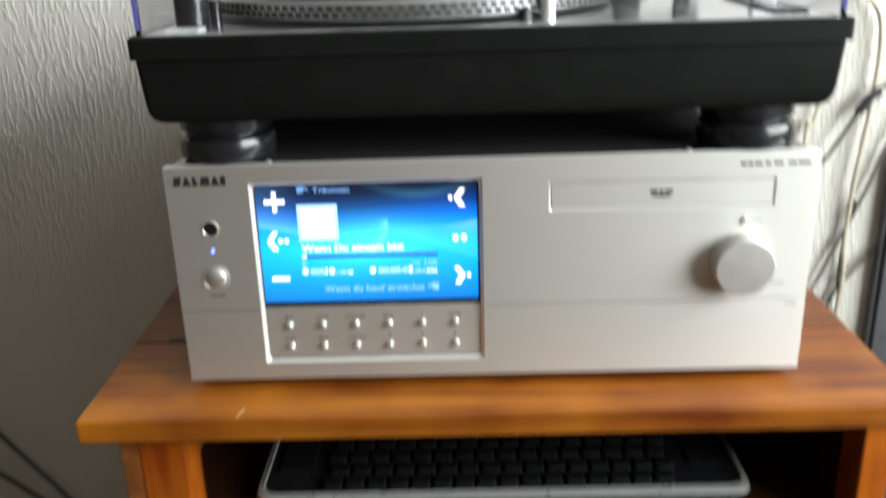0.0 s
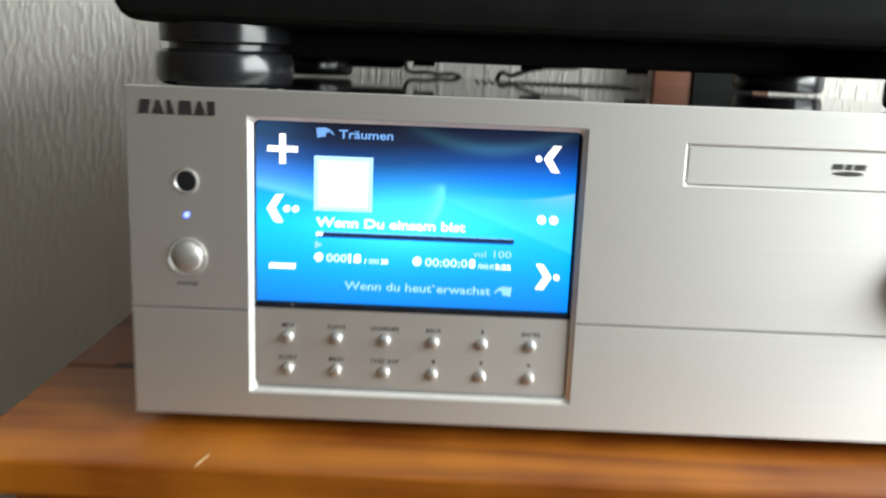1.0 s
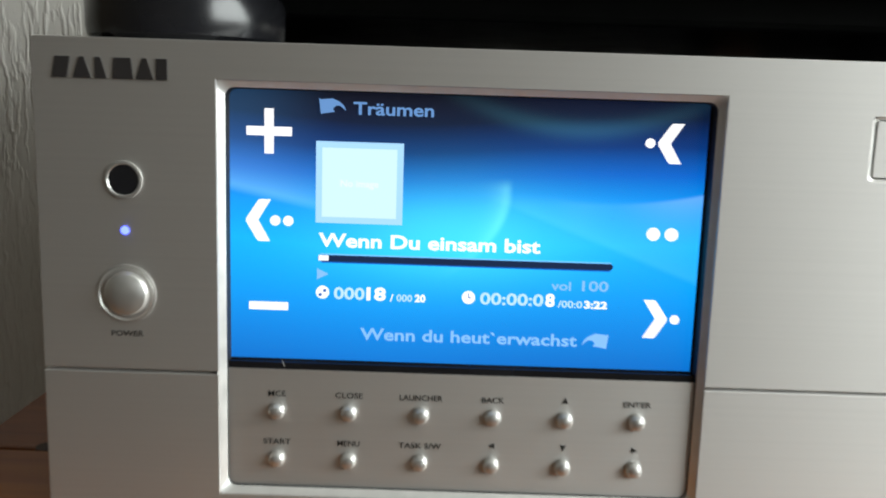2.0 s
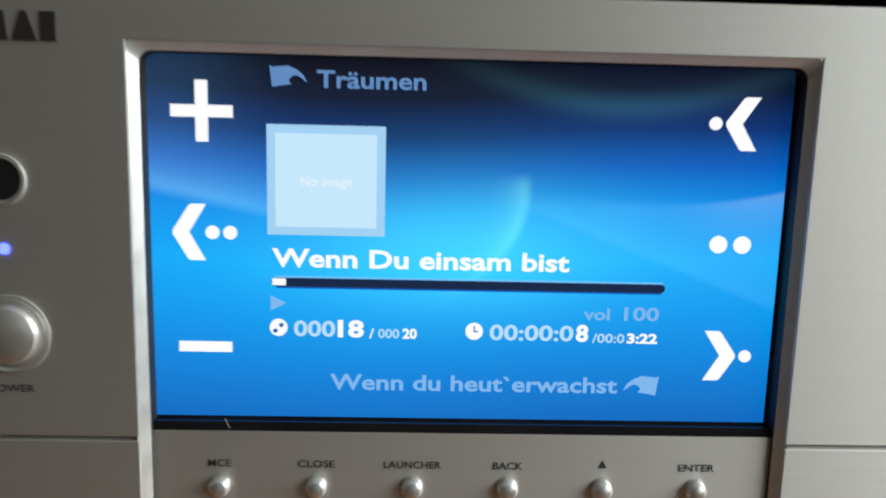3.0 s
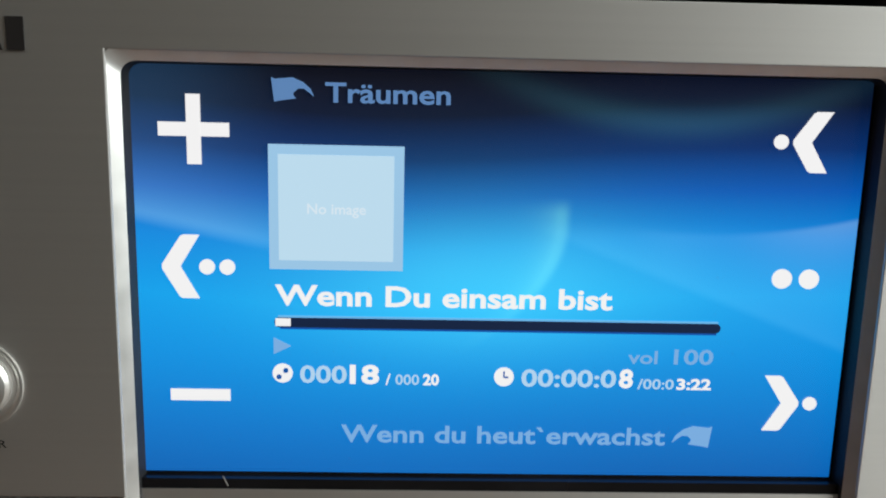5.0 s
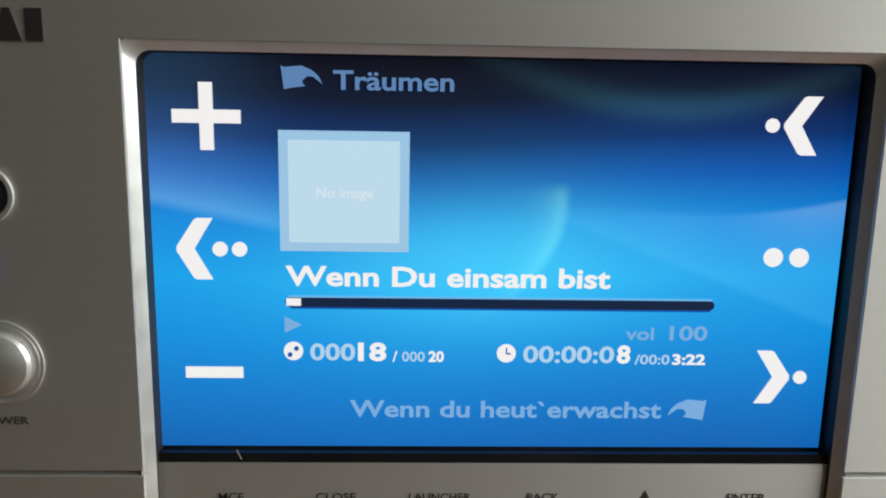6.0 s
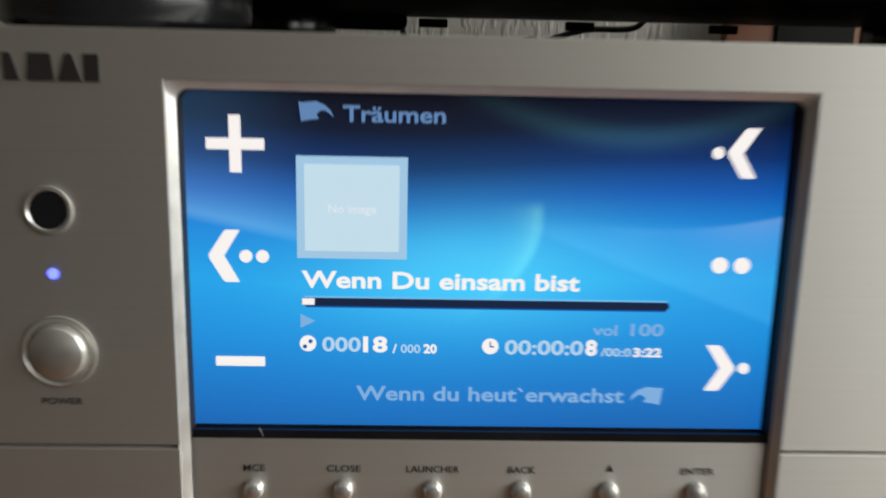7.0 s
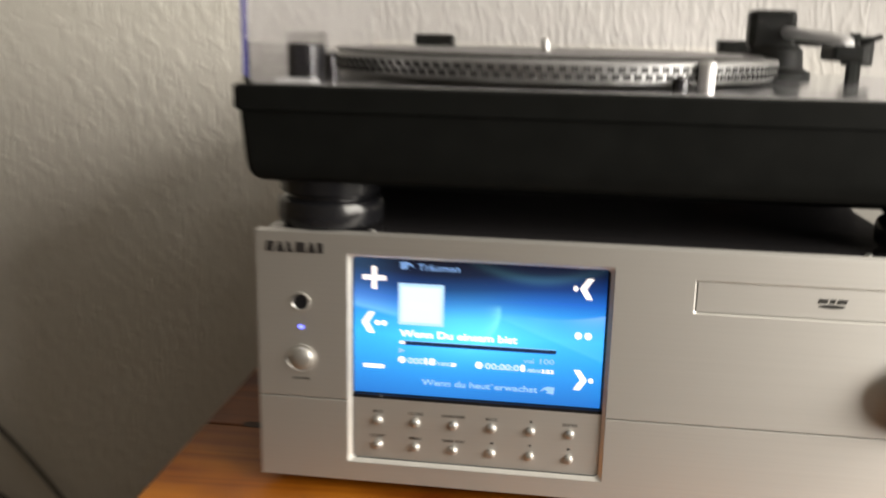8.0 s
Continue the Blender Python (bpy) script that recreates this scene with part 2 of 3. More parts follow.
M_GREY = material("dark_grey_cloth", (0.075, 0.075, 0.085, 1), 0.85, 0, 0.2, (60, 60, 60), 0.4, (900, 900, 900))
M_BROWN = material("brown_wood", (0.16, 0.055, 0.025, 1), 0.5, 0, 0.25, (10, 60, 60))
M_SCRATCH = material("bare_wood_scratch", (0.5, 0.3, 0.14, 1), 0.6)
M_GAP = material("dark_worn_wood", (0.03, 0.012, 0.006, 1), 0.7, 0, 0.3, (30, 120, 120))
M_PALE2 = material("pale_scratch", (0.4, 0.38, 0.36, 1), 0.5)
M_PAINT = material("white_paint", (0.5, 0.49, 0.46, 1), 0.7, 0, 0.03, (4, 4, 4))
# dark brown that sets how much light the unseen walls bounce back
M_ROOM = material("dim_unseen_walls", (0.22, 0.175, 0.125, 1), 0.8, 0, 0.06, (2, 2, 2))
M_FLOOR = pine("floor_boards", (0.05, 0.025, 0.012, 1), (0.11, 0.06, 0.03, 1), 1)
M_SILVER = material("silver_plastic", (0.6, 0.6, 0.6, 1), 0.3, 0.6, 0.05, (60, 60, 60))
M_KEY = material("black_key", (0.006, 0.006, 0.0065, 1), 0.5, 0, 0.2, (90, 90, 90))
M_KEY.node_tree.nodes["Principled BSDF"].inputs["Specular IOR Level"].default_value = 0.15
M_SCREEN = screen_picture()
M_WHITE = glow("lit_white", (1, 1, 1, 1), LIT * 1.0)
M_PALE = glow("lit_pale_blue", srgb(96, 138, 190), LIT)
M_SOFT = glow("lit_light_blue", srgb(128, 182, 235), LIT)
M_DIGIT = glow("lit_digit_blue", srgb(186, 222, 250), LIT)
M_FAINT = glow("lit_faint_white", srgb(226, 242, 252), LIT)
M_EDGE_LIT = glow("lit_edge_blue", srgb(110, 190, 245), LIT)
M_SHADE_LIT = glow("lit_shade_blue", srgb(14, 84, 170), LIT)
M_ART = glow("lit_art_blue", srgb(162, 208, 241), LIT)
M_ART2 = glow("lit_art_pale", srgb(198, 231, 250), LIT)
M_NAVY = glow("lit_navy", srgb(14, 34, 66), LIT)
M_NAVY2 = glow("lit_blue", srgb(20, 90, 170), LIT)
M_LED = glow("blue_led", (0.09, 0.13, 1.0, 1), 8.0)
M_GLASS = bpy.data.materials.new("clear_acrylic")
M_GLASS.use_nodes = True
_g = M_GLASS.node_tree.nodes["Principled BSDF"]
_g.inputs["Transmission Weight"].default_value, _g.inputs["Roughness"].default_value, _g.inputs["IOR"].default_value = 1.0, 0.03, 1.35
_g.inputs["Base Color"].default_value = (0.93, 0.93, 0.96, 1)
M_EDGE = material("violet_acrylic_edge", (0.1, 0.1, 0.36, 1), 0.2)


# ---- mesh tools ----
def part(name, bm, mat, parent=None, label="", smooth=False):
    me = bpy.data.meshes.new(name)
    bmesh.ops.recalc_face_normals(bm, faces=bm.faces)
    bm.to_mesh(me)
    bm.free()
    me.materials.append(mat)
    if smooth:
        me.shade_smooth()
        me.set_sharp_from_angle(angle=radians(19))
    ob = new(name, me)
    ob.parent = parent
    if label:
        tagged(ob, label)
    return ob


def thing(name, label, category, group="", at=(0, 0, 0)):
    ob = new(name)
    ob.location = at
    ob.empty_display_size = 0.02
    return tagged(ob, label, category, group)


def box(x0, x1, y0, y1, z0, z1, bevel=0.0, seg=2, bm=None):
    own = bmesh.new()
    bmesh.ops.create_cube(own, size=1, matrix=Matrix.Translation(((x0 + x1) / 2, (y0 + y1) / 2, (z0 + z1) / 2)) @ Matrix.Diagonal((x1 - x0, y1 - y0, z1 - z0, 1)))
    if bevel:
        bmesh.ops.bevel(own, geom=own.edges[:], offset=bevel, segments=seg, profile=0.5, affect="EDGES")
    if bm is None:
        return own
    me = bpy.data.meshes.new("tmp")
    own.to_mesh(me)
    own.free()
    bm.from_mesh(me)
    bpy.data.meshes.remove(me)
    return bm


def lathe(profile, m=Matrix.Identity(4), n=40):
    """Profile rows (radius, height) turned round z, then set at m."""
    bm = bmesh.new()
    rings = []
    for r, h in profile:
        if r < 1e-6:
            rings.append([bm.verts.new(m @ Vector((0, 0, h)))])
        else:
            rings.append([bm.verts.new(m @ Vector((r * math.cos(2 * math.pi * i / n), r * math.sin(2 * math.pi * i / n), h))) for i in range(n)])
    for a, b in zip(rings, rings[1:]):
        for i in range(n):
            j = (i + 1) % n
            f = [a[i % len(a)], a[j % len(a)], b[j % len(b)], b[i % len(b)]]
            f = list(dict.fromkeys(f))
            if len(f) > 2:
                bm.faces.new(f)
    return bm


def loop(cx, cy, hx, hy, r, n=5):
    pts = []
    for sx, sy, a0 in ((1, 1, 0), (-1, 1, 90), (-1, -1, 180), (1, -1, 270)):
        for i in range(n + 1):
            a = radians(a0 + 90 * i / n)
            pts.append((cx + sx * (hx - r) + r * math.cos(a), cy + sy * (hy - r) + r * math.sin(a)))
    return pts


def loft(sections, close=True):
    """Sections (list of points (x, y, z)) of equal count, skinned one after the other."""
    bm = bmesh.new()
    rings = [[bm.verts.new(p) for p in s] for s in sections]
    for a, b in zip(rings, rings[1:]):
        for i in range(len(a)):
            j = (i + 1) % len(a)
            bm.faces.new((a[i], a[j], b[j], b[i]))
    if close:
        bm.faces.new(rings[0])
        bm.faces.new(rings[-1])
    return bm


def tube(points, r, n=8, steps=6):
    """A round cord through the points, smoothed."""
    p = [Vector(q) for q in points]
    p = [p[0] * 2 - p[1]] + p + [p[-1] * 2 - p[-2]]
    way = []
    for i in range(1, len(p) - 2):
        for k in range(steps):
            t = k / steps
            way.append(0.5 * (2 * p[i] + (p[i + 1] - p[i - 1]) * t + (2 * p[i - 1] - 5 * p[i] + 4 * p[i + 1] - p[i + 2]) * t * t + (3 * p[i] - p[i - 1] - 3 * p[i + 1] + p[i + 2]) * t ** 3))
    way.append(p[-2])
    rings = []
    for i, q in enumerate(way):
        d = (way[min(i + 1, len(way) - 1)] - way[max(i - 1, 0)]).normalized()
        s = d.cross(Vector((0.13, 0.97, 0.21))).normalized()
        w = d.cross(s)
        rings.append([q + r * (math.cos(2 * math.pi * k / n) * s + math.sin(2 * math.pi * k / n) * w) for k in range(n)])
    return loft(rings)


def plate(xs, zs, gone, y0, y1, bevel=0.0006):
    """An upright plate on a grid of x and z, with the cells in gone left open, from y0 (front) to y1."""
    bm = bmesh.new()
    v = {(i, j): bm.verts.new((x, y0, z)) for i, x in enumerate(xs) for j, z in enumerate(zs)}
    faces = [bm.faces.new((v[i, j], v[i + 1, j], v[i + 1, j + 1], v[i, j + 1])) for i in range(len(xs) - 1) for j in range(len(zs) - 1) if (i, j) not in gone]
    for q in [q for q in bm.verts if not q.link_faces]:
        bm.verts.remove(q)
    out = bmesh.ops.extrude_face_region(bm, geom=faces)
    bmesh.ops.translate(bm, vec=(0, y1 - y0, 0), verts=[g for g in out["geom"] if isinstance(g, bmesh.types.BMVert)])
    bmesh.ops.recalc_face_normals(bm, faces=bm.faces)
    sharp = [e for e in bm.edges if len(e.link_faces) == 2 and e.calc_face_angle() > 1 and all(abs(q.co.y - y0) < 1e-6 for q in e.verts)]
    bmesh.ops.bevel(bm, geom=sharp, offset=bevel, segments=2, profile=0.5, affect="EDGES")
    return bm


RIM = ((0.0, 0.0, 1.0), (0.1, 0.03, 1.0), (0.82, 0.33, 1.0), (1.0, 1.0, 0.8))


def frame_ring(x0, x1, z0, z1, inset, y0, y1, r=0.0025, rows=RIM):
    """A chamfered rim from an outer outline at y0 to an inner one at y1; rows of (inset, depth, corner radius) as shares."""
    cx, cz, hx, hz = (x0 + x1) / 2, (z0 + z1) / 2, (x1 - x0) / 2, (z1 - z0) / 2
    return loft([[(x, y0 + (y1 - y0) * d, z) for x, z in loop(cx, cz, hx - inset * i, hz - inset * i, r * q)] for i, d, q in rows], close=False)


def writing(name, text, x0, x1, z, y, mat, parent, height=None, bold=0.0):
    """Letters that face the camera's side, from x0 to x1, standing on z."""
    cu = bpy.data.curves.new(name, "FONT")
    cu.body, cu.size, cu.offset, cu.resolution_u = text, 1.0, bold, 3
    tmp = new(name, cu)
    me = bpy.data.meshes.new_from_object(tmp.evaluated_get(bpy.context.evaluated_depsgraph_get()))
    bpy.data.objects.remove(tmp)
    bpy.data.curves.remove(cu)
    co = np.array([q.co for q in me.vertices])
    lo, hi = co[:, 0].min(), co[:, 0].max()
    s = (x1 - x0) / (hi - lo)
    sz = s if height is None else height / 0.69
    me.transform(Matrix(((s, 0, 0, x0 - s * lo), (0, 0, 1, y), (0, sz, 0, z), (0, 0, 0, 1))))
    me.materials.clear()
    me.materials.append(mat)
    ob = new(name, me)
    ob.parent = parent
    return ob


def flat(points, y, mat, name, parent, thick=0.0003):
    """A thin raised shape from its outline in x and z."""
    bm = bmesh.new()
    f = bm.faces.new([bm.verts.new((x, y, z)) for x, z in points])
    out = bmesh.ops.extrude_face_region(bm, geom=[f])
    bmesh.ops.translate(bm, vec=(0, -thick, 0), verts=[g for g in out["geom"] if isinstance(g, bmesh.types.BMVert)])
    return part(name, bm, mat, parent)


def bar(name, x0, x1, z0, z1, y, mat, parent, thick=0.0003):
    return flat([(x0, z0), (x1, z0), (x1, z1), (x0, z1)], y, mat, name, parent, thick)


def dot(name, x, z, r, y, mat, parent, n=20):
    return flat([(x + r * math.cos(2 * math.pi * i / n), z + r * math.sin(2 * math.pi * i / n)) for i in range(n)], y, mat, name, parent)


FRONT = pose(0, 0, 0, 90, 0, 0)     # turns a lathe's axis towards the camera's side (-y)


# ---- the room ----
WALL_Y = 0.45


def structure(name, bm, mat, label, category="wall"):
    return tagged(part(name, bm, mat), label, category, kind="structure")


structure("wall_back", box(-3.0, WIN[0], WALL_Y, WALL_Y + 0.12, 0, 2.5), M_WALL, "off-white wallpaper with raised upright streaks")
# unseen walls added round the room, coloured dark so little light bounces back
structure("wall_left", box(-3.12, -3.0, -4.0, WALL_Y + 0.12, 0, 2.5), M_ROOM, "unseen side wall, added and coloured dark to lower bounced light")
structure("wall_front", box(-3.12, WIN[0] + 0.12, -4.12, -4.0, 0, 2.5), M_ROOM, "unseen wall, added to close the room, dark to lower bounced light")
structure("floor", box(-3.12, WIN[0] + 0.12, -4.12, WALL_Y + 0.12, -0.1, 0), M_FLOOR, "brown boarded floor of the room", "floor")
structure("ceiling", box(-3.12, WIN[0] + 0.12, -4.12, WALL_Y + 0.12, 2.5, 2.6), M_PAINT, "white painted ceiling", "ceiling")
right = plate([-4.0, WIN[1], WIN[2], WALL_Y + 0.12], [0, WIN[3], WIN[4], 2.5], {(1, 1)}, 0, 0.12, 0.002)
right.transform(Matrix(((0, 1, 0, WIN[0]), (1, 0, 0, 0), (0, 0, 1, 0), (0, 0, 0, 1))))
structure("wall_right", right, M_ROOM, "unseen dark wall with a window opening")
win = bmesh.new()
for y0, y1, z0, z1 in ((WIN[1], WIN[1] + 0.06, WIN[3], WIN[4]), (WIN[2] - 0.06, WIN[2], WIN[3], WIN[4]), (WIN[1] + 0.06, WIN[2] - 0.06, WIN[3], WIN[3] + 0.06), (WIN[1] + 0.06, WIN[2] - 0.06, WIN[4] - 0.06, WIN[4])):
    box(WIN[0] + 0.04, WIN[0] + 0.09, y0, y1, z0, z1, 0, bm=win)
structure("window_1", win, M_PAINT, "white window frame that lets the daylight in", "window")
pane = part("pane", box(WIN[0] + 0.062, WIN[0] + 0.068, WIN[1] + 0.06, WIN[2] - 0.06, WIN[3] + 0.06, WIN[4] - 0.06), M_GLASS, bpy.data.objects["window_1"], "clear glass")
pane.visible_shadow = False

# ---- the table ----
TOP = 0.75
table = thing("wooden_table", "orange-brown varnished pine table with worn planks", "table", at=(0.2175, 0.2, 0))
TX, TY = 0.2175, 0.2
LX, RX, FY = -0.070, 0.505, -0.043


def table_part(name, bm, mat, label=""):
    bmesh.ops.translate(bm, vec=(-TX, -TY, 0), verts=bm.verts)
    return part(name, bm, mat, table, label, True)


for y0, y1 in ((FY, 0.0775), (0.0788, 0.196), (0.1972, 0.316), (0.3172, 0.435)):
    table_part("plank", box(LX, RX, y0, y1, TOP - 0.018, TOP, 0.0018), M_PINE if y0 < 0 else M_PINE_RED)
table_part("side_panel", box(-0.047, -0.0339, -0.0315, 0.43, 0, TOP - 0.0182, 0.0008), M_END, "darker end-grained side panel")
# inner panel: its near-black colour stands in for shade
table_part("side_panel", box(0.4785, 0.4925, 0.0002, 0.3998, 0, TOP - 0.0182, 0.0008), M_INNER, "side panel, coloured dark for the shade inside the table")
for x0, x1 in ((-0.0337, -0.001), (0.475, 0.4955)):
    table_part("leg", box(x0, x1, -0.032, 0.0, 0, TOP - 0.0182, 0.0012), M_POST)
    table_part("leg", box(x0, x1, 0.40, 0.43, 0, TOP - 0.0182, 0.0012), M_POST)
# shelves and back carry the shade under the top in their colour
table_part("shelf", box(-0.0335, 0.4783, 0.002, 0.398, 0.619, 0.637, 0.0015), M_INNER, "shelf, coloured dark for the shade under the table top")
table_part("shelf", box(-0.0335, 0.4783, 0.002, 0.398, 0.2, 0.218, 0.0015), M_INNER, "shelf, coloured dark for the shade under the table top")
table_part("back_panel", box(-0.0335, 0.4783, 0.4302, 0.436, 0.1, TOP - 0.0182), M_INNER, "back panel, coloured dark for the shade inside the table")

b = loft([[(x, y, z) for x, y in loop(0, 0, 0.0008, 0.0062, 0.0007, 2)] for z in (TOP - 0.0004, TOP + 0.0001)])
b.transform(Matrix.Translation((0.0425, -0.0355, 0)) @ Matrix.Rotation(radians(-14), 4, "Z"))
table_part("scratch", b, M_SCRATCH, "pale scratch in the varnish")
# dark worn gap where the first two planks meet
b = loft([[(x, y, z) for x, y in loop(-0.018, 0.0805, 0.024, 0.0045, 0.0042, 4)] for z in (TOP - 0.0004, TOP + 0.0002)])
table_part("worn_gap", b, M_GAP, "dark worn gap between planks")

# ---- the keyboard on the shelf ----
kb = thing("keyboard", "black compact keyboard with a silver rim on the table's shelf", "keyboard", at=(0.2245, 0.078, 0.637))


def kb_part(name, bm, mat, label=""):
    return part(name, bm, mat, kb, label, True)


kb_part("base", loft([[(x, y, z) for x, y in loop(0, 0, 0.188 - i, 0.071 - i, 0.012)] for z, i in ((0.0, 0.004), (0.002, 0.0), (0.012, 0.0), (0.014, 0.002))]), M_GLOSS)
rim = loft([[(x, y, z) for x, y in loop(0, 0, hx, hy, 0.012)] for hx, hy, z in ((0.1885, 0.0715, 0.0085), (0.1915, 0.0745, 0.0105), (0.1905, 0.0735, 0.0145), (0.1865, 0.0695, 0.0155), (0.1855, 0.0685, 0.0145))], close=False)
kb_part("rim", rim, M_SILVER, "silver rim round the keyboard")
cap = bpy.data.meshes.new("key")
kbm = loft([[(x, y, z) for x, y in loop(0, 0, h, h, 0.0016, 2)] for z, h in ((0.0, 0.0078), (0.003, 0.0072), (0.0042, 0.0062))])
bmesh.ops.recalc_face_normals(kbm, faces=kbm.faces)
kbm.to_mesh(cap)
kbm.free()
cap.materials.append(M_KEY)
for r in range(6):
    for c in range(16):
        k = new("key", cap)
        k.parent = kb
        k.location = (-0.132 + 0.0172 * c + (0.004 if r % 2 else 0), -0.058 + 0.0185 * r, 0.0138)
for sx in (-1, 1):
    kb_part("side_pad", box(min(sx * 0.15, sx * 0.178), max(sx * 0.15, sx * 0.178), -0.04, 0.04, 0.0138, 0.0158, 0.0008), M_BLACK)

# ---- the media computer ----
pc = thing("media_computer", "silver aluminium media computer with a lit blue touch display", "computer", at=(0.2175, 0.2, TOP))
PCX, PCY = 0.2175, 0.2


def pc_part(name, bm, mat, label="", parent=None, smooth=True):
    bmesh.ops.translate(bm, vec=(-PCX, -PCY, -TOP), verts=bm.verts)
    return part(name, bm, mat, parent or pc, label, smooth)


def home(ob, parent):
    """Sets a piece that was built in place under the computer."""
    ob.data.transform(Matrix.Translation((-PCX, -PCY, -TOP)))
    ob.parent = parent
    return ob


ZB, ZT, SEAM = 0.757, 0.915, 0.8108
BX0, BX1, BZ0, BZ1 = 0.0562, 0.2119, 0.7697, 0.9034      # the display's recess
DX0, DX1, DZ0, DZ1 = 0.2570, 0.4068, 0.8788, 0.8985      # the disc drawer
pc_part("upper_panel", plate([0, BX0, BX1, DX0, DX1, 0.435], [SEAM + 0.0004, DZ0, DZ1, BZ1, ZT], {(1, 0), (1, 1), (1, 2), (3, 1)}, 0, 0.01, 0.0003), M_ALU)
pc_part("lower_panel", plate([0, BX0, BX1, 0.435], [ZB, BZ0, SEAM - 0.0007], {(1, 1)}, 0, 0.01, 0.0003), M_ALU)
pc_part("seam_backing", box(0.002, 0.433, 0.0085, 0.0098, SEAM - 0.003, SEAM + 0.003), M_HOLE)
case = box(0.0025, 0.4325, 0.0102, 0.42, ZB + 0.001, ZT - 0.0012, 0.0012)
pc_part("case", case, M_CASE, "dark glossy lacquered case")
for x in (0.05, 0.385):
    for y in (0.06, 0.36):
        pc_part("foot", lathe([(0, 0), (0.018, 0), (0.02, 0.002), (0.019, 0.008), (0, 0.008)], Matrix.Translation((x, y, TOP)), 24), M_RUBBER)
for i in range(22):
    pc_part("vent_slot", box(0.165 + 0.0055 * i, 0.1675 + 0.0055 * i, 0.25, 0.36, ZT - 0.0012, ZT - 0.0008), M_HOLE)
pc_part("corner_fill", loft([[(x, 0.0002, z) for x, z in loop((BX0 + BX1) / 2, (BZ0 + BZ1) / 2, (BX1 - BX0) / 2 + 0.0006, (BZ1 - BZ0) / 2 + 0.0006, q)] for q in (0.0001, 0.0034)], close=False), M_ALU, smooth=False)
pc_part("bezel", frame_ring(BX0 - 0.0006, BX1 + 0.0006, BZ0 - 0.0006, BZ1 + 0.0006, 0.0032, 0.0001, 0.0068, 0.003, RIM[:3]), M_BEZEL, "bright chamfered rim round the display")
pc_part("recess_wall", frame_ring(BX0 - 0.0006, BX1 + 0.0006, BZ0 - 0.0006, BZ1 + 0.0006, 0.0032, 0.0001, 0.0068, 0.003, RIM[2:]), M_RUBBER, "dark inner wall of the display recess")
panel = pc_part("button_panel", box(BX0 + 0.0012, BX1 - 0.0012, 0.0034, 0.0099, BZ0 + 0.0012, 0.8116), M_ALU)
pc_part("display_surround", box(BX0 + 0.0012, BX1 - 0.0012, 0.0064, 0.0099, 0.8119, BZ1 - 0.0012), M_GLOSS, "black glossy surround of the display")
pc_part("display_sill", box(BX0 + 0.0014, BX1 - 0.0014, 0.0036, 0.0066, 0.8117, 0.8140), M_GLOSS, "black strip under the display")
for x in (0.068, 0.352):
    pc_part("screw", lathe([(0.0021, 0.0), (0.0021, 0.0008), (0.0014, 0.0013), (0, 0.0013)], Matrix.Translation((x, 0.016, ZT - 0.0012)), 14), M_ALU2)
# the display
IX0, IX1, IZ0, IZ1 = 0.0580, 0.2085, 0.8146, 0.9014
bm = bmesh.new()
uvl = bm.loops.layers.uv.new("UVMap")
f = bm.faces.new([bm.verts.new(p) for p in ((IX0, 0.0060, IZ0), (IX1, 0.0060, IZ0), (IX1, 0.0060, IZ1), (IX0, 0.0060, IZ1))])
for lp, q in zip(f.loops, ((0, 0), (1, 0), (1, 1), (0, 1))):
    lp[uvl].uv = q
display = pc_part("display", bm, M_SCREEN, "lit blue display with white symbols and writing", smooth=False)
SY = 0.0058


def lit(ob):
    ob.data.transform(Matrix.Translation((0.064, 0, 0)) @ Matrix.Diagonal((1.012, 1, 1, 1)) @ Matrix.Translation((-0.0643, 0, 0)))
    return home(ob, display)


lit(bar("plus_sign", 0.0644, 0.0784, 0.8868, 0.8896, SY, M_WHITE, display))
lit(bar("plus_sign", 0.0700, 0.0728, 0.8812, 0.8952, SY - 0.0001, M_WHITE, display))
lit(bar("minus_sign", 0.0650, 0.0774, 0.8309, 0.8334, SY, M_WHITE, display))
chev = [(0.0, 0.0005), (0.0038, 0.0064), (0.0044, 0.0067), (0.0077, 0.0067), (0.0037, 0.0), (0.0074, -0.0067), (0.0040, -0.0067), (0.0034, -0.0063), (0.0, -0.0005)]
lit(flat([(0.0642 + x, 0.8600 + z) for x, z in chev], SY, M_WHITE, "chevron", display))
lit(flat([(0.1918 + x, 0.8882 + z * 0.93) for x, z in chev], SY, M_WHITE, "chevron", display))
lit(flat([(0.1984 - x, 0.8318 + z * 0.93) for x, z in chev], SY, M_WHITE, "chevron", display))
for x, z, r in ((0.0733, 0.8600, 0.0016), (0.0774, 0.8600, 0.0016), (0.1893, 0.8882, 0.0015), (0.1922, 0.8595, 0.0021), (0.1979, 0.8595, 0.0021), (0.2009, 0.8318, 0.0015), (0.0884, 0.8372, 0.0021), (0.1349, 0.8370, 0.0021)):
    lit(dot("dot", x, z, r, SY, M_WHITE, display))
lit(bar("cover_picture", 0.0860, 0.1132, 0.8598, 0.8856, SY, M_ART, display))
lit(bar("cover_picture", 0.0880, 0.1112, 0.8618, 0.8836, SY - 0.0004, M_ART2, display))
ends = [(0.1802 - 0.001 + 0.001 * math.cos(radians(q)), 0.8484 + 0.00105 * math.sin(radians(q))) for q in range(-90, 91, 30)] + [(0.0878 + 0.001 * math.cos(radians(q)), 0.8484 + 0.00105 * math.sin(radians(q))) for q in range(90, 271, 30)]
lit(flat(ends, SY, M_NAVY, "progress_bar", display))
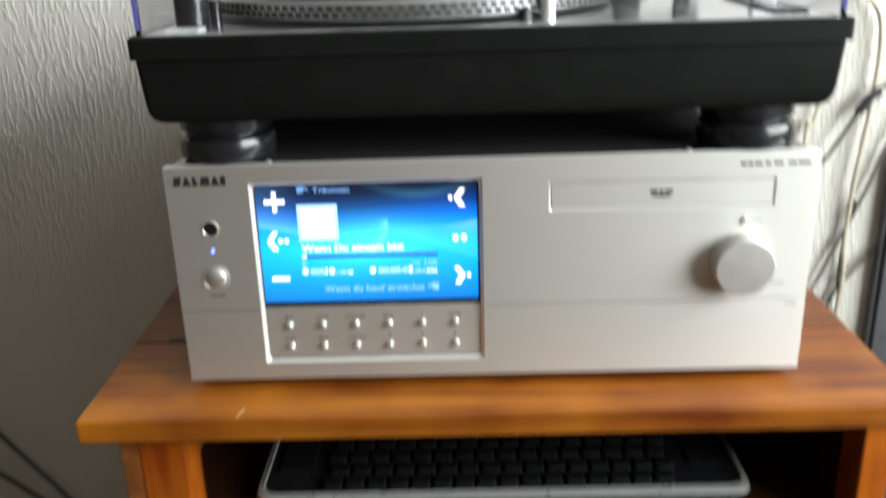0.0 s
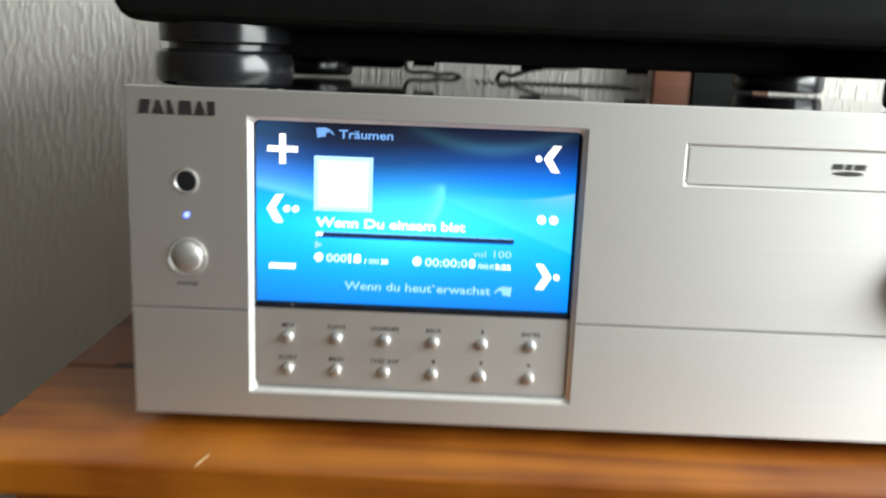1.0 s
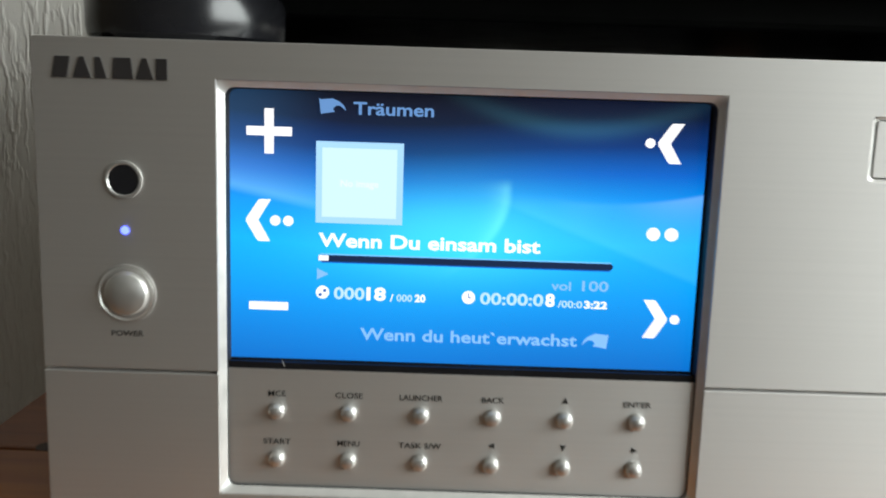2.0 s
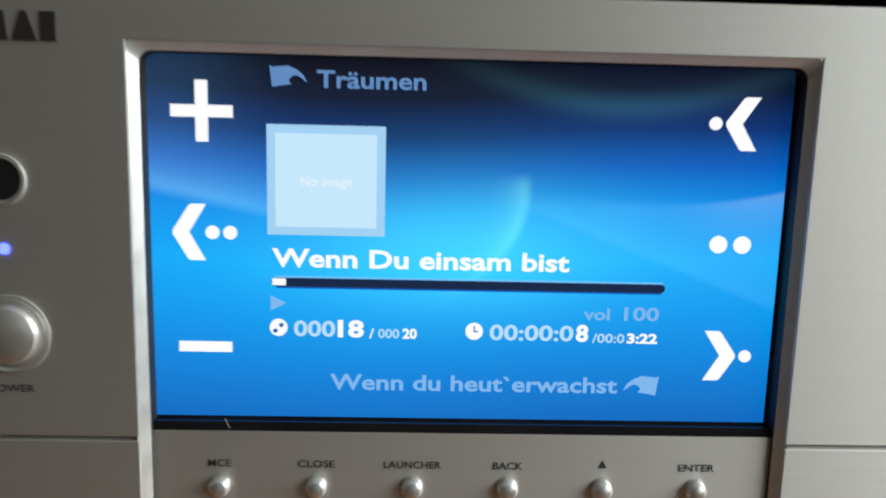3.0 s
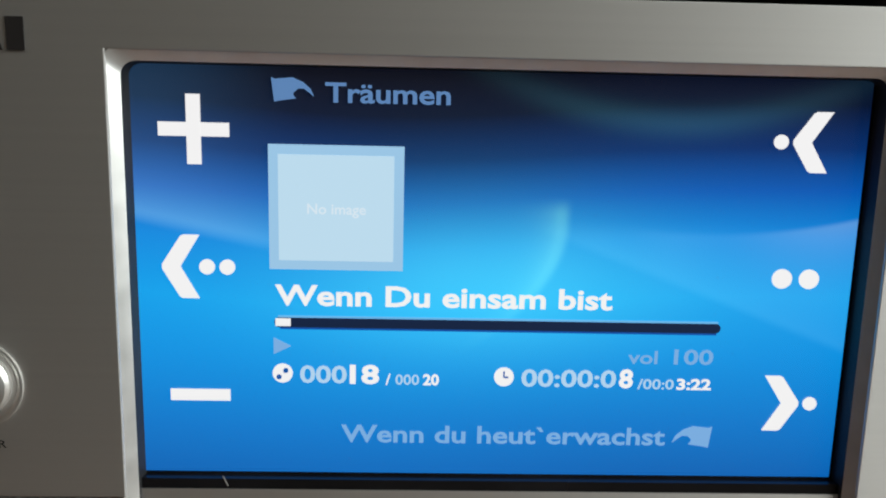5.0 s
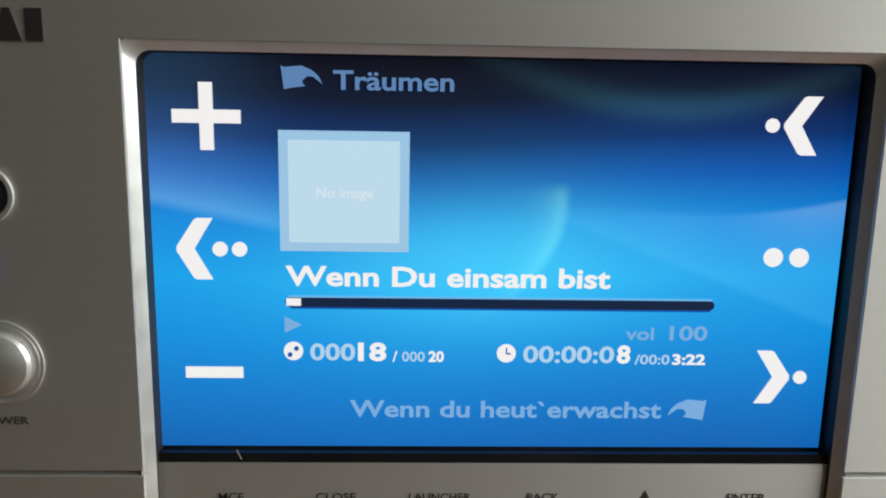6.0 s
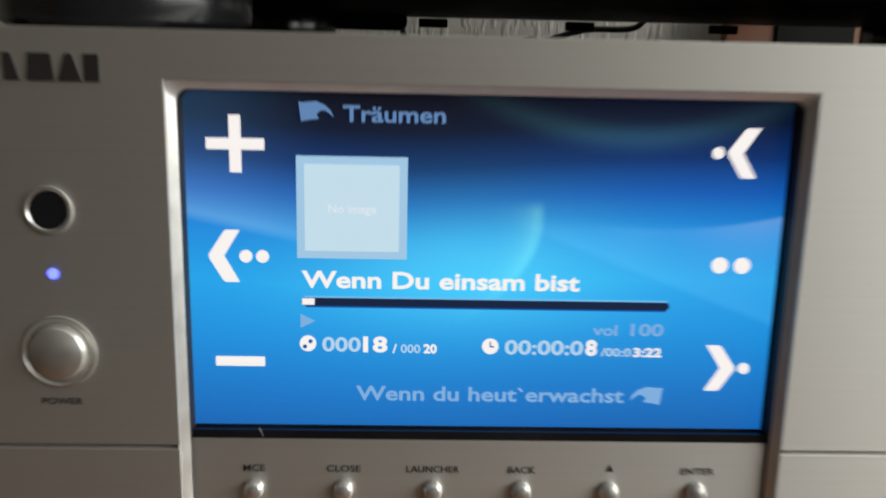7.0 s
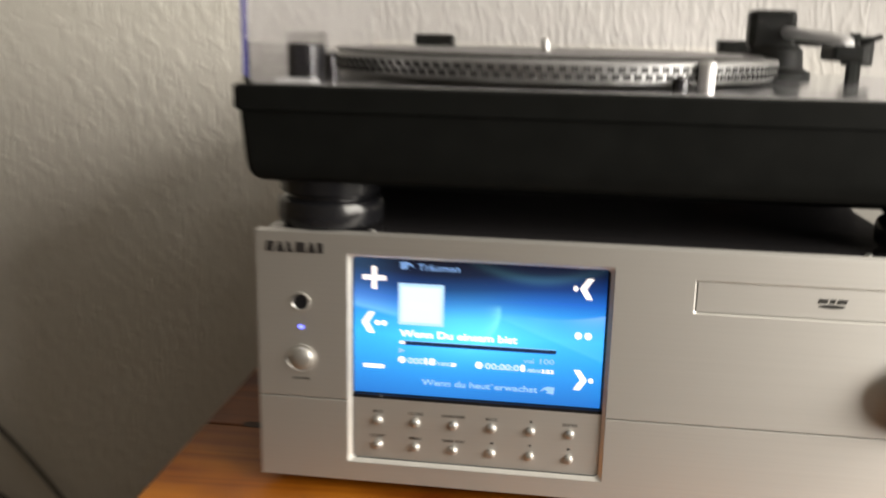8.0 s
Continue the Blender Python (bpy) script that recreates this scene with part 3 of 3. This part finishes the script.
lit(bar("progress_bar_edge", 0.0876, 0.1796, 0.84945, 0.84985, SY, M_EDGE_LIT, display))
lit(bar("progress_bar_shade", 0.0880, 0.1794, 0.8469, 0.84735, SY + 0.0001, M_SHADE_LIT, display))
lit(bar("progress_mark", 0.0871, 0.0902, 0.8477, 0.8493, SY - 0.0004, M_WHITE, display))
lit(flat([(0.0866, 0.8414), (0.0902, 0.8432), (0.0866, 0.8450)], SY, M_SOFT, "play_sign", display))
ARROW = ((0, 0), (10, 4), (28, 2), (60, -1), (90, 12), (110, 30), (120, 52), (108, 42), (92, 30), (75, 30), (62, 42), (62, 50), (70, 58), (35, 63), (8, 68))
lit(flat([(0.0868 + 0.00007 * x, 0.8988 - 0.00007 * z) for x, z in ARROW], SY, M_PALE, "back_arrow", display))
lit(flat([(0.1802 - 0.00007 * x, 0.8262 - 0.00007 * z) for x, z in ARROW], SY, M_SOFT, "next_arrow", display))
for text, x0, x1, z, h, mt, bold in (
    ("Träumen", 0.0974, 0.1222, 0.8942, 0.0038, M_PALE, 0.02), ("Wenn Du einsam bist", 0.0870, 0.1570, 0.8522, 0.0042, M_WHITE, 0.026), ("No image", 0.0938, 0.1056, 0.8716, 0.0021, M_FAINT, 0.01),
    ("000", 0.0920, 0.1018, 0.8352, 0.0037, M_DIGIT, 0.022), ("18", 0.1024, 0.1086, 0.8352, 0.0039, M_WHITE, 0.036),
    ("/", 0.1099, 0.1110, 0.8349, 0.0024, M_WHITE, 0.01), ("000", 0.1120, 0.1170, 0.8350, 0.0022, M_DIGIT, 0.015), ("20", 0.1178, 0.1212, 0.8350, 0.0023, M_WHITE, 0.035),
    ("00:00:0", 0.1386, 0.1588, 0.8350, 0.0037, M_DIGIT, 0.022), ("8", 0.1594, 0.1624, 0.8350, 0.0039, M_WHITE, 0.036),
    ("/00:0", 0.1634, 0.1712, 0.8347, 0.0022, M_DIGIT, 0.015), ("3:22", 0.1718, 0.1792, 0.8347, 0.0023, M_WHITE, 0.035), ("vol", 0.1610, 0.1673, 0.8404, 0.0028, M_SOFT, 0.02), ("100", 0.1708, 0.1792, 0.8404, 0.0032, M_SOFT, 0.02),
    ("Wenn du heut`erwachst", 0.1006, 0.1702, 0.8219, 0.0038, M_SOFT, 0.022)):
    lit(writing("writing", text, x0, x1, z, SY - (0.0009 if mt is M_FAINT else 0.0002), mt, display, h, bold))
for a in (45, 225):
    lit(dot("sign_hole", 0.0884 + 0.001 * math.cos(radians(a)), 0.8372 + 0.001 * math.sin(radians(a)), 0.00055, SY - 0.0004, M_NAVY2, display, 10))
lit(bar("clock_hand", 0.1347, 0.1350, 0.8370, 0.8384, SY - 0.0004, M_NAVY2, display))
lit(bar("clock_hand", 0.1349, 0.1358, 0.8369, 0.8372, SY - 0.0004, M_NAVY2, display))
home(flat([(0.0756, 0.8146), (0.0758, 0.8147), (0.0768, 0.8124), (0.0766, 0.8124)], 0.0036, M_PALE2, "scratch", pc, 0.0001), pc)
# the twelve small buttons with their print
NAMES = (("MCE", "CLOSE", "LAUNCHER", "BACK", "", "ENTER"), ("START", "MENU", "TASK S/W", "", "", ""))
for r, (z, row) in enumerate(zip((0.7982, 0.7818), NAMES)):
    for c, text in enumerate(row):
        x = 0.0742 + 0.0235 * c
        pc_part("button", lathe([(0.0031, 0.0), (0.0031, 0.0002), (0.0027, 0.0003), (0.0026, 0.0016), (0.0019, 0.0026), (0.001, 0.003), (0, 0.0031)], Matrix.Translation((x, 0.0034, z - 0.0006)) @ FRONT, 20), M_ALU2, parent=panel).location = (0, 0, 0)
        if text:
            w = 0.00084 * len(text) + 0.0003
            home(writing("writing", text, x - w, x + w, z + 0.0044, 0.0032, M_INK, panel, 0.0018, 0.012), panel)
        else:
            s = {(0, 4): [(-1, -1), (1, -1), (0, 1)], (1, 3): [(1, -1), (1, 1), (-1, 0)], (1, 4): [(-1, 1), (1, 1), (0, -1)], (1, 5): [(-1, -1), (-1, 1), (1, 0)]}[r, c]
            home(flat([(x + 0.001 * a, z + 0.006 + 0.001 * b) for a, b in s], 0.0033, M_INK, "arrow_print", panel, 0.0001), panel)
# receiver eye, lamp and power button
ex = 0.0272
pc_part("receiver_eye", lathe([(0.006, -0.0002), (0.0058, 0.0006), (0.005, 0.0007), (0.0046, 0.0002)], Matrix.Translation((ex, 0, 0.8720)) @ FRONT), M_ALU2, "bright ring round a black receiver window")
pc_part("receiver_window", lathe([(0.0047, 0.0), (0.0047, 0.0003), (0, 0.0004)], Matrix.Translation((ex, 0, 0.8720)) @ FRONT), M_GLOSS)
pc_part("status_light", lathe([(0.0013, 0), (0.0013, 0.0003), (0.0006, 0.0006), (0, 0.0007)], Matrix.Translation((ex, 0, 0.8562)) @ FRONT, 16), M_LED, "small lit blue status light")
pc_part("power_ring", lathe([(0.0094, -0.0002), (0.0093, 0.0004), (0.0088, 0.0005), (0.0074, -0.0005)], Matrix.Translation((ex, 0, 0.8360)) @ FRONT), M_ALU2)
pc_part("power_button", lathe([(0.0071, -0.001), (0.0070, 0.0010), (0.0064, 0.0019), (0.005, 0.0026), (0.0028, 0.0031), (0, 0.0033)], Matrix.Translation((ex, 0, 0.8360)) @ FRONT), M_ALU2, "domed metal power button")
home(writing("writing", "POWER", ex - 0.0051, ex + 0.0051, 0.8222, -0.0002, M_INK, pc, 0.0017, 0.01), pc)
# maker's mark as plain dark blocks
for shape in (((0, 0), (0.0046, 0), (0.0058, 1), (0.0012, 1)), ((0.0064, 0), (0.0120, 0), (0.0099, 1), (0.0085, 1)), ((0.0132, 0), (0.0168, 0), (0.0150, 1), (0.0132, 1)),
              ((0.0184, 0), (0.0248, 0), (0.0242, 1), (0.0190, 1)), ((0.0256, 0), (0.0310, 0), (0.0290, 1), (0.0276, 1)), ((0.0318, 0), (0.0352, 0), (0.0352, 1), (0.0318, 1))):
    home(flat([(0.0062 + x, 0.9027 + 0.0063 * z) for x, z in shape], -0.0001, M_LOGO, "mark", pc), pc)
# disc drawer, eject button, volume knob
pc_part("drawer_rim", frame_ring(DX0, DX1, DZ0, DZ1, 0.0010, 0.0003, 0.0026, 0.0015), M_ALU2)
drawer = pc_part("disc_drawer", box(DX0 + 0.0012, DX1 - 0.0012, 0.0006, 0.0095, DZ0 + 0.0012, DZ1 - 0.0012, 0.0003), M_ALU)
for x0, x1, z0, z1 in ((0.3235, 0.3285, 0.8892, 0.8918), (0.3295, 0.3325, 0.8892, 0.8918), (0.3335, 0.3388, 0.8892, 0.8918)):
    home(flat([(x0, z0), (x1, z0), (x1 + 0.0006, z1), (x0 + 0.0006, z1)], 0.0005, M_INK, "mark", drawer, 0.0001), drawer)
home(flat([(0.3313 + 0.0072 * math.cos(radians(q)), 0.8874 + 0.0011 * math.sin(radians(q))) for q in range(0, 360, 20)], 0.0005, M_INK, "mark", drawer, 0.0001), drawer)
pc_part("eject_button", lathe([(0.0030, -0.0002), (0.0030, 0.0003), (0.0024, 0.0004), (0.0023, 0.0018), (0.0015, 0.0024), (0, 0.0026)], Matrix.Translation((0.388, 0, 0.8685)) @ FRONT, 20), M_ALU2)
home(bar("print", 0.3925, 0.4000, 0.8680, 0.8690, 0, M_PRINT, pc, 0.0001), pc)
KN = Matrix.Translation((0.3865, 0, 0.8400)) @ FRONT
pc_part("volume_knob", lathe([(0.0203, 0.0), (0.0204, 0.014), (0.0201, 0.0152), (0.0192, 0.0162), (0.012, 0.0164), (0, 0.0164)], KN, 64), M_KNOB, "turned aluminium volume knob")
for x0, x1, z in ((0.402, 0.419, 0.8222), (0.421, 0.429, 0.8062)):
    home(bar("print", x0, x1, z, z + 0.0012, 0, M_PRINT, pc, 0.0001), pc)
for x0, x1 in ((0.3822, 0.3862), (0.3870, 0.3905), (0.3915, 0.3965), (0.3985, 0.4020), (0.4040, 0.4100), (0.4135, 0.4190), (0.4200, 0.4280)):
    home(bar("mark", x0, x1, 0.9068, 0.9090, 0, M_INK, pc, 0.0001), pc)

# ---- the turntable on the computer ----
DEK = 1.0005
tt = thing("turntable", "black turntable with a clear dust cover on the computer", "turntable", at=(0.2175, 0.17, ZT))


def tt_part(name, bm, mat, label="", parent=None, smooth=True):
    bmesh.ops.translate(bm, vec=(-0.2175, -0.17, -ZT), verts=bm.verts)
    return part(name, bm, mat, parent or tt, label, smooth)


sec = [(0.9436, 0.0175), (0.9439, 0.0135), (0.9449, 0.0102), (0.9471, 0.0076), (0.9511, 0.0057), (0.957, 0.0048), (0.984, 0.0028), (0.9862, 0.0028), (0.9866, 0.0), (0.9990, 0.0), (DEK, 0.0012)]
tt_part("plinth", loft([[(x, y, z) for x, y in loop(0.2175, 0.17, 0.2272 - i, 0.1755 - i, 0.0045)] for z, i in sec]), M_BLACK, "black plastic plinth with tapering sides")
tt_part("underside", box(0.02, 0.415, 0.075, 0.325, 0.9295, 0.945, 0.003), M_BLACK)
for x0, x1 in ((0.115, 0.132), (0.201, 0.218), (0.286, 0.303), (0.385, 0.40)):
    tt_part("clip", box(x0, x1, 0.3205, 0.3245, 0.9238, 0.929, 0.0008), M_BLACK)
tt_part("cable_boss", loft([[(x, 0.30 + 0.024 * d, z) for x, z in loop(0.0855, 0.927, 0.023, 0.0055, 0.005)] for d in (0, 1)]), M_BLACK, "rounded black cable outlet")
tt_part("deck_plate", box(0.0, 0.435, 0.003, 0.337, DEK - 0.001, DEK + 0.0008, 0.0005), M_DECK)
for x in (0.0375, 0.3945):
    for y in (0.036, 0.285):
        tt_part("foot", lathe([(0, 0.0003), (0.030, 0.0003), (0.0322, 0.002), (0.0328, 0.005), (0.0328, 0.0125), (0.0318, 0.0155), (0.030, 0.0168), (0.0268, 0.0172), (0.0268, 0.0198), (0.0305, 0.0203), (0.0312, 0.0212), (0.0312, 0.0295), (0, 0.0295)], Matrix.Translation((x, y, ZT)), 40), M_GLOSS, "stepped glossy black foot")
pl = Matrix.Translation((0.163, 0.168, DEK + 0.002))
platter = tt_part("platter", lathe([(0, 0.002), (0.156, 0.002), (0.158, 0.004), (0.160, 0.013), (0.159, 0.0148), (0.152, 0.015), (0, 0.015)], pl, 96), M_PLATTER, "metal platter with strobe dots on its rim")
dots = bmesh.new()
for k in range(150):
    for row in range(2):
        a = 2 * math.pi * (k + 0.5 * row) / 150
        if math.sin(a) < 0.45:
            box(-0.0006, 0.0006, -0.0018, 0.0018, -0.0015, 0.0015, bm=dots)
            q = dots.verts[:]
            dots.verts.ensure_lookup_table()
            bmesh.ops.transform(dots, matrix=pl @ Matrix.Rotation(a, 4, "Z") @ Matrix.Translation((0.1591 + 0.0003 * row, 0, 0.0062 + 0.0042 * row)), verts=dots.verts[-8:])
tagged(tt_part("strobe_dots", dots, M_HOLE, "dark strobe dots", platter, False), kind="stuff")
tt_part("record", lathe([(0, 0.0152), (0.1495, 0.0152), (0.1505, 0.0162), (0.1495, 0.0172), (0.052, 0.0168), (0, 0.0172)], pl, 80), M_DISC, "black record on the platter")
tt_part("spindle", lathe([(0.0035, 0.015), (0.0035, 0.024), (0.002, 0.026), (0, 0.026)], pl, 16), M_ALU2)
tt_part("strobe_tower", lathe([(0.0115, 0), (0.0115, 0.021), (0.0105, 0.0225), (0, 0.0225)], Matrix.Translation((0.019, 0.05, DEK)), 28), M_GLOSS)
tt_part("strobe_lamp", lathe([(0.004, 0), (0.004, 0.014), (0.003, 0.0165), (0, 0.0165)], Matrix.Translation((0.032, 0.062, DEK)), 16), M_GLOSS)
tt_part("start_button", box(0.012, 0.034, 0.008, 0.026, DEK, DEK + 0.003, 0.0008), M_SILVER)
tt_part("target_light", lathe([(0.005, 0), (0.005, 0.0165), (0.004, 0.0175), (0, 0.0175)], Matrix.Translation((0.258, 0.035, DEK)), 20), M_ALU2)
tt_part("speed_button", lathe([(0.0045, 0), (0.0045, 0.008), (0, 0.0085)], Matrix.Translation((0.243, 0.03, DEK)), 18), M_GLOSS)
for x in (0.059, 0.327):
    tt_part("hinge", box(x - 0.017, x + 0.017, 0.318, 0.342, DEK, DEK + 0.0285, 0.002), M_BLACK)
tt_part("pitch_slider", box(0.405, 0.428, 0.03, 0.15, DEK + 0.0008, DEK + 0.003, 0.0008), M_GLOSS)
tt_part("slider_knob", box(0.408, 0.425, 0.085, 0.095, DEK + 0.003, DEK + 0.011, 0.001), M_SILVER)
arm = tt_part("tonearm_base", lathe([(0.027, 0), (0.027, 0.006), (0.021, 0.009), (0.02, 0.022), (0.016, 0.026), (0, 0.026)], Matrix.Translation((0.338, 0.235, DEK)), 36), M_BLACK, "dark tonearm mount")
tt_part("gimbal", box(0.316, 0.350, 0.224, 0.246, DEK + 0.022, DEK + 0.052, 0.004), M_BLACK, parent=arm)
tt_part("arm_tube", tube([(0.338, 0.24, DEK + 0.036), (0.350, 0.19, DEK + 0.034), (0.356, 0.13, DEK + 0.031), (0.345, 0.08, DEK + 0.027), (0.336, 0.062, DEK + 0.026)], 0.0042, 12), M_SILVER)
tt_part("headshell", box(0.327, 0.345, 0.042, 0.07, DEK + 0.019, DEK + 0.028, 0.002), M_BLACK)
tt_part("counterweight", lathe([(0, 0), (0.015, 0), (0.016, 0.002), (0.016, 0.024), (0.014, 0.026), (0, 0.026)], Matrix.Translation((0.338, 0.25, DEK + 0.036)) @ pose(0, 0, 0, -90, 0, 0), 32), M_BLACK)
tt_part("arm_rest", box(0.374, 0.380, 0.17, 0.178, DEK, DEK + 0.036, 0.001), M_BLACK)
tt_part("lift_lever", tube([(0.38, 0.22, DEK + 0.022), (0.392, 0.215, DEK + 0.028), (0.405, 0.205, DEK + 0.034)], 0.002, 8), M_BLACK)
tt_part("anti_skate_dial", lathe([(0.011, 0), (0.011, 0.02), (0.009, 0.022), (0, 0.022)], Matrix.Translation((0.397, 0.23, DEK + 0.012)), 24), M_BLACK)
tt_part("dial_post", box(0.394, 0.400, 0.227, 0.233, DEK, DEK + 0.0125, 0.0005), M_BLACK)
tt_part("arm_bridge", tube([(0.345, 0.235, DEK + 0.03), (0.37, 0.232, DEK + 0.0295), (0.39, 0.23, DEK + 0.029)], 0.004, 10), M_BLACK)

cover = thing("dust_cover", "clear acrylic dust cover closed over the turntable", "dust cover", at=(0.2175, 0.17, DEK))


def cover_part(name, bm, mat, label="", smooth=False):
    bmesh.ops.translate(bm, vec=(-0.2175, -0.17, -DEK), verts=bm.verts)
    return part(name, bm, mat, cover, label, smooth)


CX0, CX1, CY0, CY1, CZ0, CZ1 = -0.0035, 0.4385, -0.001, 0.341, DEK + 0.0004, DEK + 0.066
for nm, b in (("front_pane", (CX0 + 0.003, CX1 - 0.003, CY0, CY0 + 0.003, CZ0, CZ1 - 0.003)), ("rear_pane", (CX0 + 0.003, CX1 - 0.003, CY1 - 0.003, CY1, CZ0 + 0.022, CZ1 - 0.003)), ("top_pane", (CX0, CX1, CY0, CY1, CZ1 - 0.0029, CZ1)),
              ("side_pane", (CX0, CX0 + 0.0029, CY0, CY1, CZ0, CZ1 - 0.003)), ("side_pane", (CX1 - 0.0029, CX1, CY0, CY1, CZ0, CZ1 - 0.003))):
    o = cover_part(nm, box(*b), M_GLASS)
    o.visible_shadow = False
for x in (CX0, CX1 - 0.0028):
    cover_part("edge_strip", box(x, x + 0.0028, CY0 - 0.0008, CY0 - 0.0002, CZ0 + 0.004, CZ1 - 0.004), M_EDGE, "violet-blue edge of the acrylic")

# ---- cables and things at the wall ----


def cord(name, points, r, mat, label):
    ob = part(name, tube(points, r), mat, None, "", True)
    return tagged(ob, label, "cable", "cables along the wall" if name == "cable" else "cables under the turntable")


cord("cable", [(0.60, 0.438, 0.972), (0.63, 0.438, 0.975), (0.652, 0.438, 0.970), (0.666, 0.438, 0.948), (0.670, 0.438, 0.902), (0.667, 0.438, 0.84), (0.661, 0.438, 0.77), (0.659, 0.440, 0.69), (0.661, 0.440, 0.60), (0.63, 0.44, 0.3), (0.62, 0.43, 0.006)], 0.003, M_CORD, "cream-coloured cable hanging down the wall")
cord("cable", [(0.58, 0.436, 0.72), (0.603, 0.436, 0.765), (0.627, 0.432, 0.803), (0.650, 0.430, 0.845), (0.664, 0.430, 0.866), (0.685, 0.434, 0.876), (0.74, 0.436, 0.878), (0.88, 0.43, 0.80), (0.9, 0.43, 0.3), (0.9, 0.42, 0.004)], 0.0024, M_RUBBER, "black cable running across the wall")
tagged(part("plug_sleeve", tube([(0.6505, 0.430, 0.846), (0.661, 0.430, 0.862), (0.672, 0.431, 0.870)], 0.0058), M_RUBBER, None, "", True), "thick black sleeve on the cable", "plug")
cord("cable", [(0.72, 0.44, 0.87), (0.695, 0.44, 0.81), (0.680, 0.44, 0.762), (0.663, 0.44, 0.717), (0.632, 0.441, 0.637), (0.60, 0.441, 0.55), (0.58, 0.44, 0.2), (0.57, 0.43, 0.004)], 0.0024, M_CORD2, "thin grey cable hanging slantwise")
cord("cable", [(0.72, 0.44, 0.70), (0.693, 0.44, 0.673), (0.672, 0.441, 0.647), (0.652, 0.441, 0.614), (0.62, 0.44, 0.5), (0.60, 0.44, 0.2), (0.60, 0.43, 0.004)], 0.0024, M_RUBBER, "thin black cable at the wall")
cord("cable", [(0.667, 0.442, 0.74), (0.660, 0.442, 0.692), (0.658, 0.442, 0.64), (0.662, 0.442, 0.606), (0.65, 0.442, 0.4), (0.64, 0.43, 0.004)], 0.0022, M_CORD2, "thin dark grey cable hanging straight down")
cord("cable", [(0.618, 0.44, 0.90), (0.612, 0.44, 0.865), (0.604, 0.44, 0.828), (0.598, 0.44, 0.80), (0.592, 0.44, 0.40), (0.585, 0.43, 0.004)], 0.0026, M_CORD, "cream-coloured cable behind the turntable")
cord("cable", [(-0.56, 0.438, 0.585), (-0.50, 0.438, 0.55), (-0.44, 0.438, 0.484), (-0.384, 0.438, 0.408), (-0.341, 0.438, 0.348), (-0.28, 0.438, 0.24), (-0.2, 0.43, 0.006)], 0.0028, M_RUBBER, "black cable hanging beside the table")
cord("cable", [(-0.56, 0.438, 0.48), (-0.50, 0.438, 0.45), (-0.433, 0.438, 0.394), (-0.393, 0.438, 0.36), (-0.34, 0.438, 0.30), (-0.28, 0.438, 0.15), (-0.24, 0.43, 0.004)], 0.0032, M_RUBBER, "black cable hanging beside the table")
cord("signal_cable", [(0.10, 0.38, 0.944), (0.103, 0.385, 0.93), (0.108, 0.395, 0.918), (0.13, 0.41, 0.9165), (0.16, 0.43, 0.90), (0.17, 0.44, 0.76)], 0.002, M_RUBBER, "black cable from the turntable's underside")
cord("signal_cable", [(0.262, 0.36, 0.944), (0.255, 0.375, 0.928), (0.225, 0.385, 0.926), (0.20, 0.395, 0.918), (0.185, 0.42, 0.905), (0.18, 0.44, 0.76)], 0.002, M_RUBBER, "black cable from the turntable's underside")
blk = thing("wooden_box", "reddish-brown wooden box standing behind the computer", "box", at=(0.385, 0.428, 0.75))
part("body", box(-0.055, 0.05, -0.006, 0.006, 0.0, 0.205, 0.001), M_BROWN, blk)
part("dark_panel", box(-0.02, 0.035, -0.0085, -0.0062, 0.1, 0.2, 0.0005), M_BLACK, blk)
gp = thing("grey_panel", "dark grey cloth-covered panel leaning against the wall", "panel", at=(0.789, 0.438, 0))
part("frame", box(-0.089, 0.088, -0.003, 0.0085, 0.0, 0.8, 0.002), M_GREY, gp)
part("cloth", box(-0.083, 0.082, -0.008, -0.0032, 0.05, 0.79, 0.002), M_GREY, gp)
